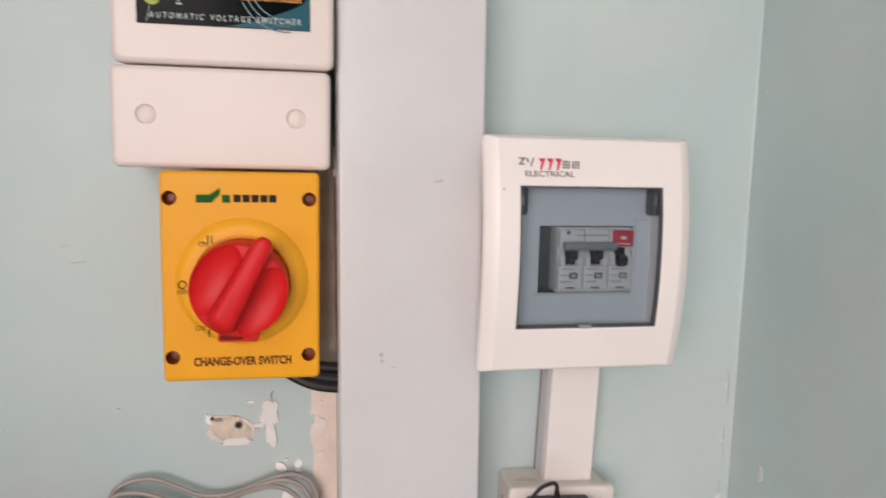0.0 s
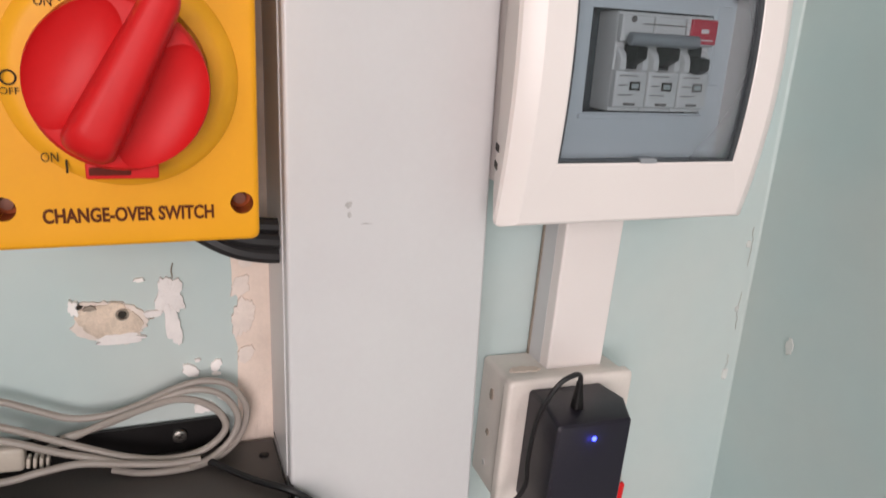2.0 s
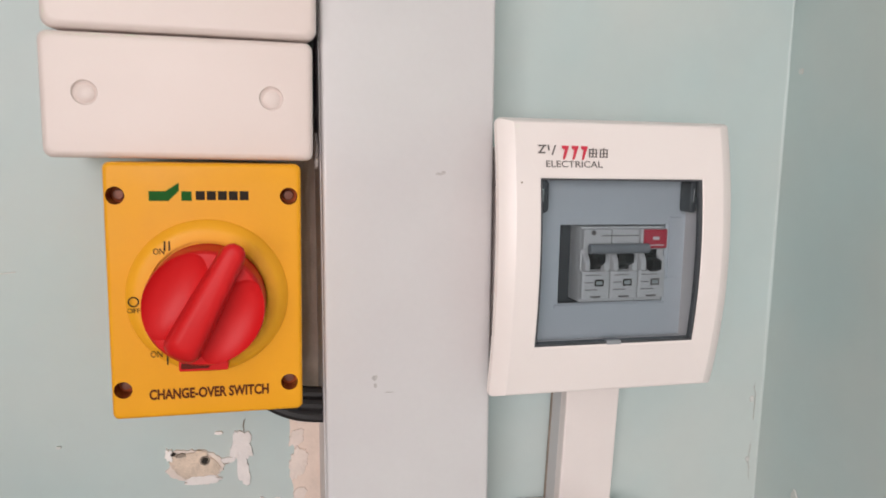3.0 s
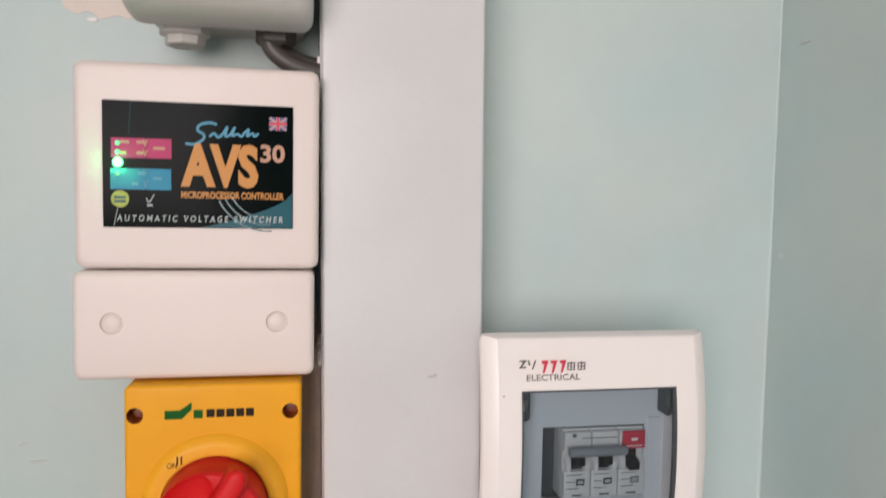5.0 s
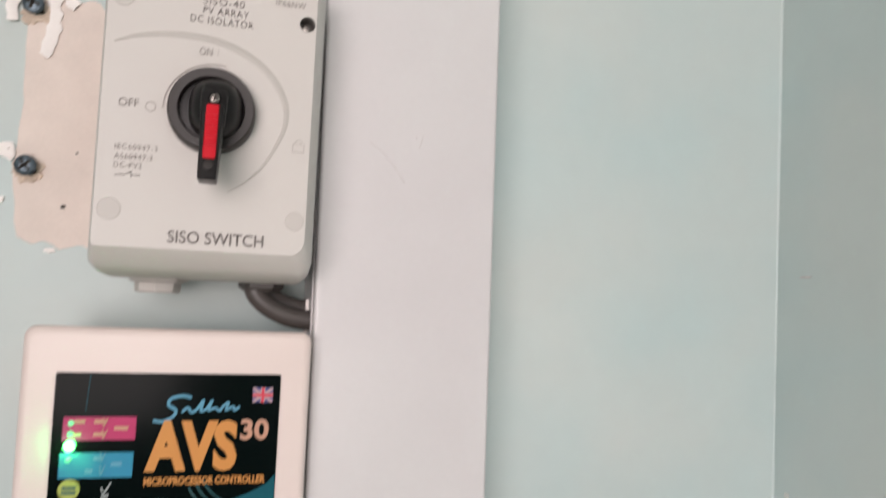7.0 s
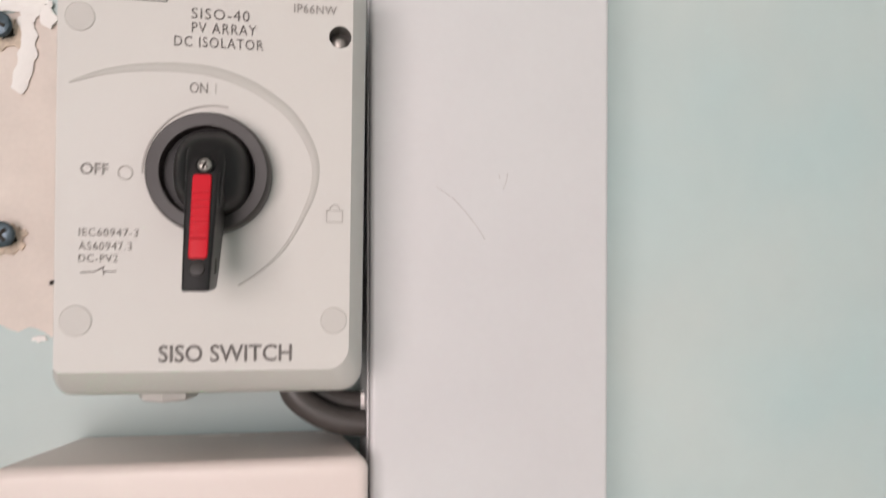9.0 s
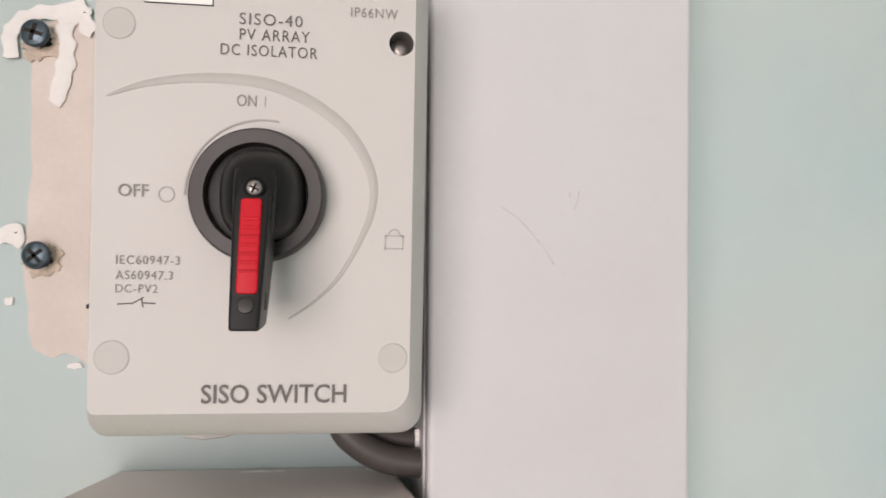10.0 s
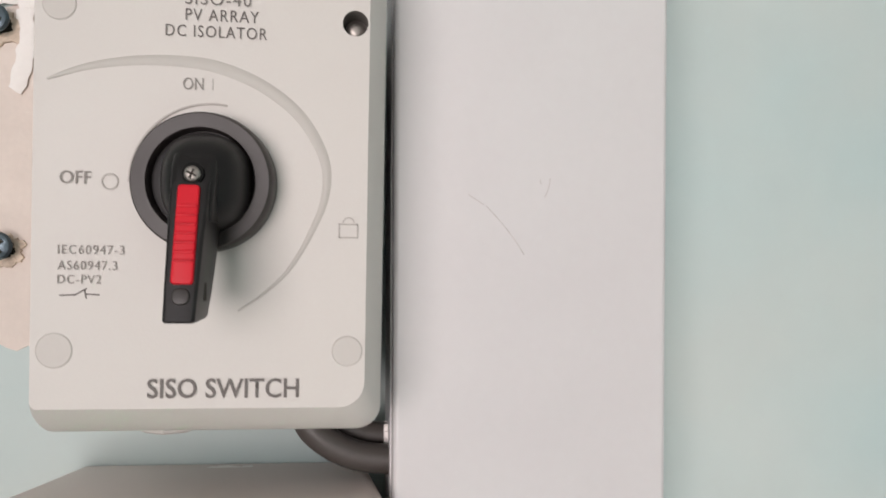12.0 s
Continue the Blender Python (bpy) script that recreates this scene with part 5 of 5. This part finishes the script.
# coiled data cable leaning on the wall
coil = thing("data_cable", (-0.06, 0.565, IZ), "beige-grey data cable coiled in a figure eight against the wall", "cable", fit=LOW)
for pts in (
    ((-0.142, 0.573, 1.206), (-0.144, 0.573, 1.216), (-0.138, 0.573, 1.228), (-0.123, 0.573, 1.234), (-0.107, 0.573, 1.233), (-0.090, 0.573, 1.225), (-0.074, 0.573, 1.218), (-0.056, 0.573, 1.2175), (-0.039, 0.573, 1.222), (-0.021, 0.573, 1.229), (-0.005, 0.573, 1.2315), (0.009, 0.573, 1.226), (0.017, 0.572, 1.211), (0.013, 0.570, 1.196), (0.004, 0.566, 1.188), (-0.009, 0.560, 1.186), (-0.024, 0.5575, 1.186), (-0.041, 0.560, 1.186), (-0.056, 0.566, 1.187)),
    ((-0.139, 0.566, 1.209), (-0.142, 0.566, 1.218), (-0.136, 0.566, 1.2255), (-0.121, 0.566, 1.2265), (-0.104, 0.566, 1.221), (-0.086, 0.566, 1.212), (-0.067, 0.565, 1.203), (-0.048, 0.564, 1.195), (-0.027, 0.564, 1.190), (-0.008, 0.565, 1.192), (0.004, 0.566, 1.202), (0.002, 0.566, 1.213), (-0.008, 0.567, 1.2215), (-0.021, 0.568, 1.2245), (-0.035, 0.568, 1.222), (-0.054, 0.569, 1.216), (-0.071, 0.570, 1.2095), (-0.092, 0.570, 1.201)),
    ((-0.080, 0.5705, 1.208), (-0.060, 0.5705, 1.2125), (-0.044, 0.5705, 1.218), (-0.027, 0.570, 1.2255), (-0.011, 0.5695, 1.2285), (0.003, 0.569, 1.2235), (0.0115, 0.5675, 1.210), (0.008, 0.566, 1.197), (-0.003, 0.562, 1.1885), (-0.016, 0.557, 1.1865)),
    ((-0.138, 0.5615, 1.218), (-0.132, 0.561, 1.222), (-0.118, 0.561, 1.2205), (-0.100, 0.561, 1.2145), (-0.082, 0.561, 1.206), (-0.064, 0.561, 1.199), (-0.048, 0.5595, 1.193)),
    ((-0.132, 0.5585, 1.203), (-0.120, 0.5565, 1.197), (-0.105, 0.556, 1.1955), (-0.089, 0.556, 1.198), (-0.071, 0.558, 1.1985), (-0.050, 0.559, 1.194), (-0.028, 0.559, 1.190), (-0.010, 0.5595, 1.1895)),
):
    part("loop", tube(pts, 0.0020, 8, 5), CABLE_BEIGE, coil, "beige-grey cable loop")
part("plug", turned(block(-0.1245, -0.0960, 0.560, 0.569, 1.1985, 1.2125, 0.0025), about(-0.117, 0.56, 1.205, 0, 4, 0)), BEIGE, coil, "beige plug body")
for z0, z1 in ((1.2035, 1.2185), (1.1955, 1.2018)):
    part("plug_shell", turned(block(-0.1395, -0.1240, 0.560, 0.568, z0, z1, 0.0008), about(-0.13, 0.56, 1.205, 0, 4, 0)), FILLER, coil, "white plug end")
for k in range(4):
    part("strain_relief", turned(block(-0.0955 + k * 0.003, -0.0937 + k * 0.003, 0.5615, 0.5675, 1.2000, 1.2060, 0.0006), about(-0.117, 0.56, 1.205, 0, 6, 0)), BEIGE, coil)

# serial lead along the top of the inverter
ser = thing("serial_lead", (-0.1, 0.50, IZ), "beige serial lead with a thumbscrew plug lying on the inverter", "cable", fit=LOW)
TURN_P = about(-0.118, 0.508, IZ, 0, 0, -7)
part("plug_body", turned(rings_box([(0.499, -0.131, -0.114, IZ + 0.004, IZ + 0.013), (0.501, -0.132, -0.111, IZ + 0.002, IZ + 0.015), (0.519, -0.132, -0.111, IZ + 0.002, IZ + 0.015), (0.521, -0.131, -0.114, IZ + 0.004, IZ + 0.013)], 0.003), TURN_P), BEIGE, ser, "beige plug body")
part("plug_flange", turned(block(-0.1355, -0.1325, 0.487, 0.534, IZ + 0.0005, IZ + 0.0155, 0.001), TURN_P), BEIGE, ser)
for y in (0.4925, 0.5275):
    bm = turned(lathe(0, 0, [(-0.022, 0.0018), (-0.010, 0.0018), (-0.008, 0.0036), (-0.006, 0.0040), (0.018, 0.0040), (0.020, 0.0032)], 14), Matrix.Translation((-0.115, y, IZ + 0.0085)) @ pose(0, 0, 0, 0, 0, 90))
    part("thumbscrew", turned(bm, TURN_P), BEIGE, ser, "ribbed thumbscrew")
    for k in range(5):
        bm = turned(lathe(0, 0, [(0.0, 0.0039), (0.0004, 0.0043), (0.0012, 0.0043), (0.0016, 0.0039)], 14), Matrix.Translation((-0.1150 - 0.0015 + 0.0040 * k * 0.8, y, IZ + 0.0085)) @ pose(0, 0, 0, 0, 0, 90))
        part("thumbscrew_rib", turned(bm, TURN_P), BEIGE, ser)
for k in range(5):
    part("strain_relief", turned(block(-0.1100 + k * 0.0024, -0.1085 + k * 0.0024, 0.5035 + k * 0.0003, 0.5135 - k * 0.0003, IZ + 0.0035, IZ + 0.0125, 0.0008), TURN_P), BEIGE, ser)
part("lead", tube([(-0.103, 0.510, IZ + 0.0075), (-0.085, 0.5105, IZ + 0.005), (-0.060, 0.5080, IZ + 0.004), (-0.030, 0.5090, IZ + 0.004), (0.003, 0.5085, IZ + 0.0045), (0.026, 0.5040, IZ + 0.005), (0.0410, 0.4900, IZ + 0.001), (0.0460, 0.4720, IZ - 0.018), (0.0465, 0.4620, IZ - 0.050), (0.0460, 0.4590, IZ - 0.11)], 0.0031, 10), CABLE_BEIGE, ser, "beige lead")

# black device lying on the inverter
dev = thing("black_device", (-0.17, 0.50, IZ), "black plastic device with a white sticker lying on the inverter", "device", fit=LOW)
TURN_D = about(-0.15, 0.5, IZ, 0, 0, -8)
part("case", turned(rings_box([(0.472, -0.300, -0.141, IZ, IZ + 0.024), (0.477, -0.300, -0.139, IZ, IZ + 0.029), (0.536, -0.300, -0.140, IZ, IZ + 0.029), (0.541, -0.300, -0.142, IZ, IZ + 0.024)], 0.004), TURN_D), BLACK, dev)
part("sticker", turned(block(-0.1555, -0.1435, 0.500, 0.533, IZ + 0.0289, IZ + 0.0294), TURN_D), PRINT_WHITE, dev, "white sticker")
part("case_screw", upright(-0.170, 0.517, [(IZ + 0.028, 0.0022), (IZ + 0.0298, 0.0018)], 14), STEEL, dev)

# thin black lead over the inverter's edge
solid("black_lead", tube([(-0.018, 0.570, IZ + 0.0035), (-0.012, 0.565, IZ + 0.003), (-0.003, 0.558, IZ + 0.003), (0.016, 0.536, IZ + 0.003), (0.034, 0.519, IZ + 0.0035), (0.046, 0.5175, IZ - 0.006), (0.055, 0.5190, IZ - 0.020), (0.0605, 0.5200, IZ - 0.038), (0.063, 0.5205, IZ - 0.09)], 0.0021, 8), CABLE_BLACK, "thin black lead running over the inverter's edge", "cable", fit=LOW)
solid("black_lead", tube([(0.0345, 0.580, IZ + 0.004), (0.0350, 0.560, IZ + 0.0025), (0.0352, 0.535, IZ + 0.0025), (0.0353, 0.521, IZ + 0.001), (0.0358, 0.5180, IZ - 0.02)], 0.0012, 6), CABLE_BLACK, "thin black lead along the trunking's foot", "cable", fit=LOW)
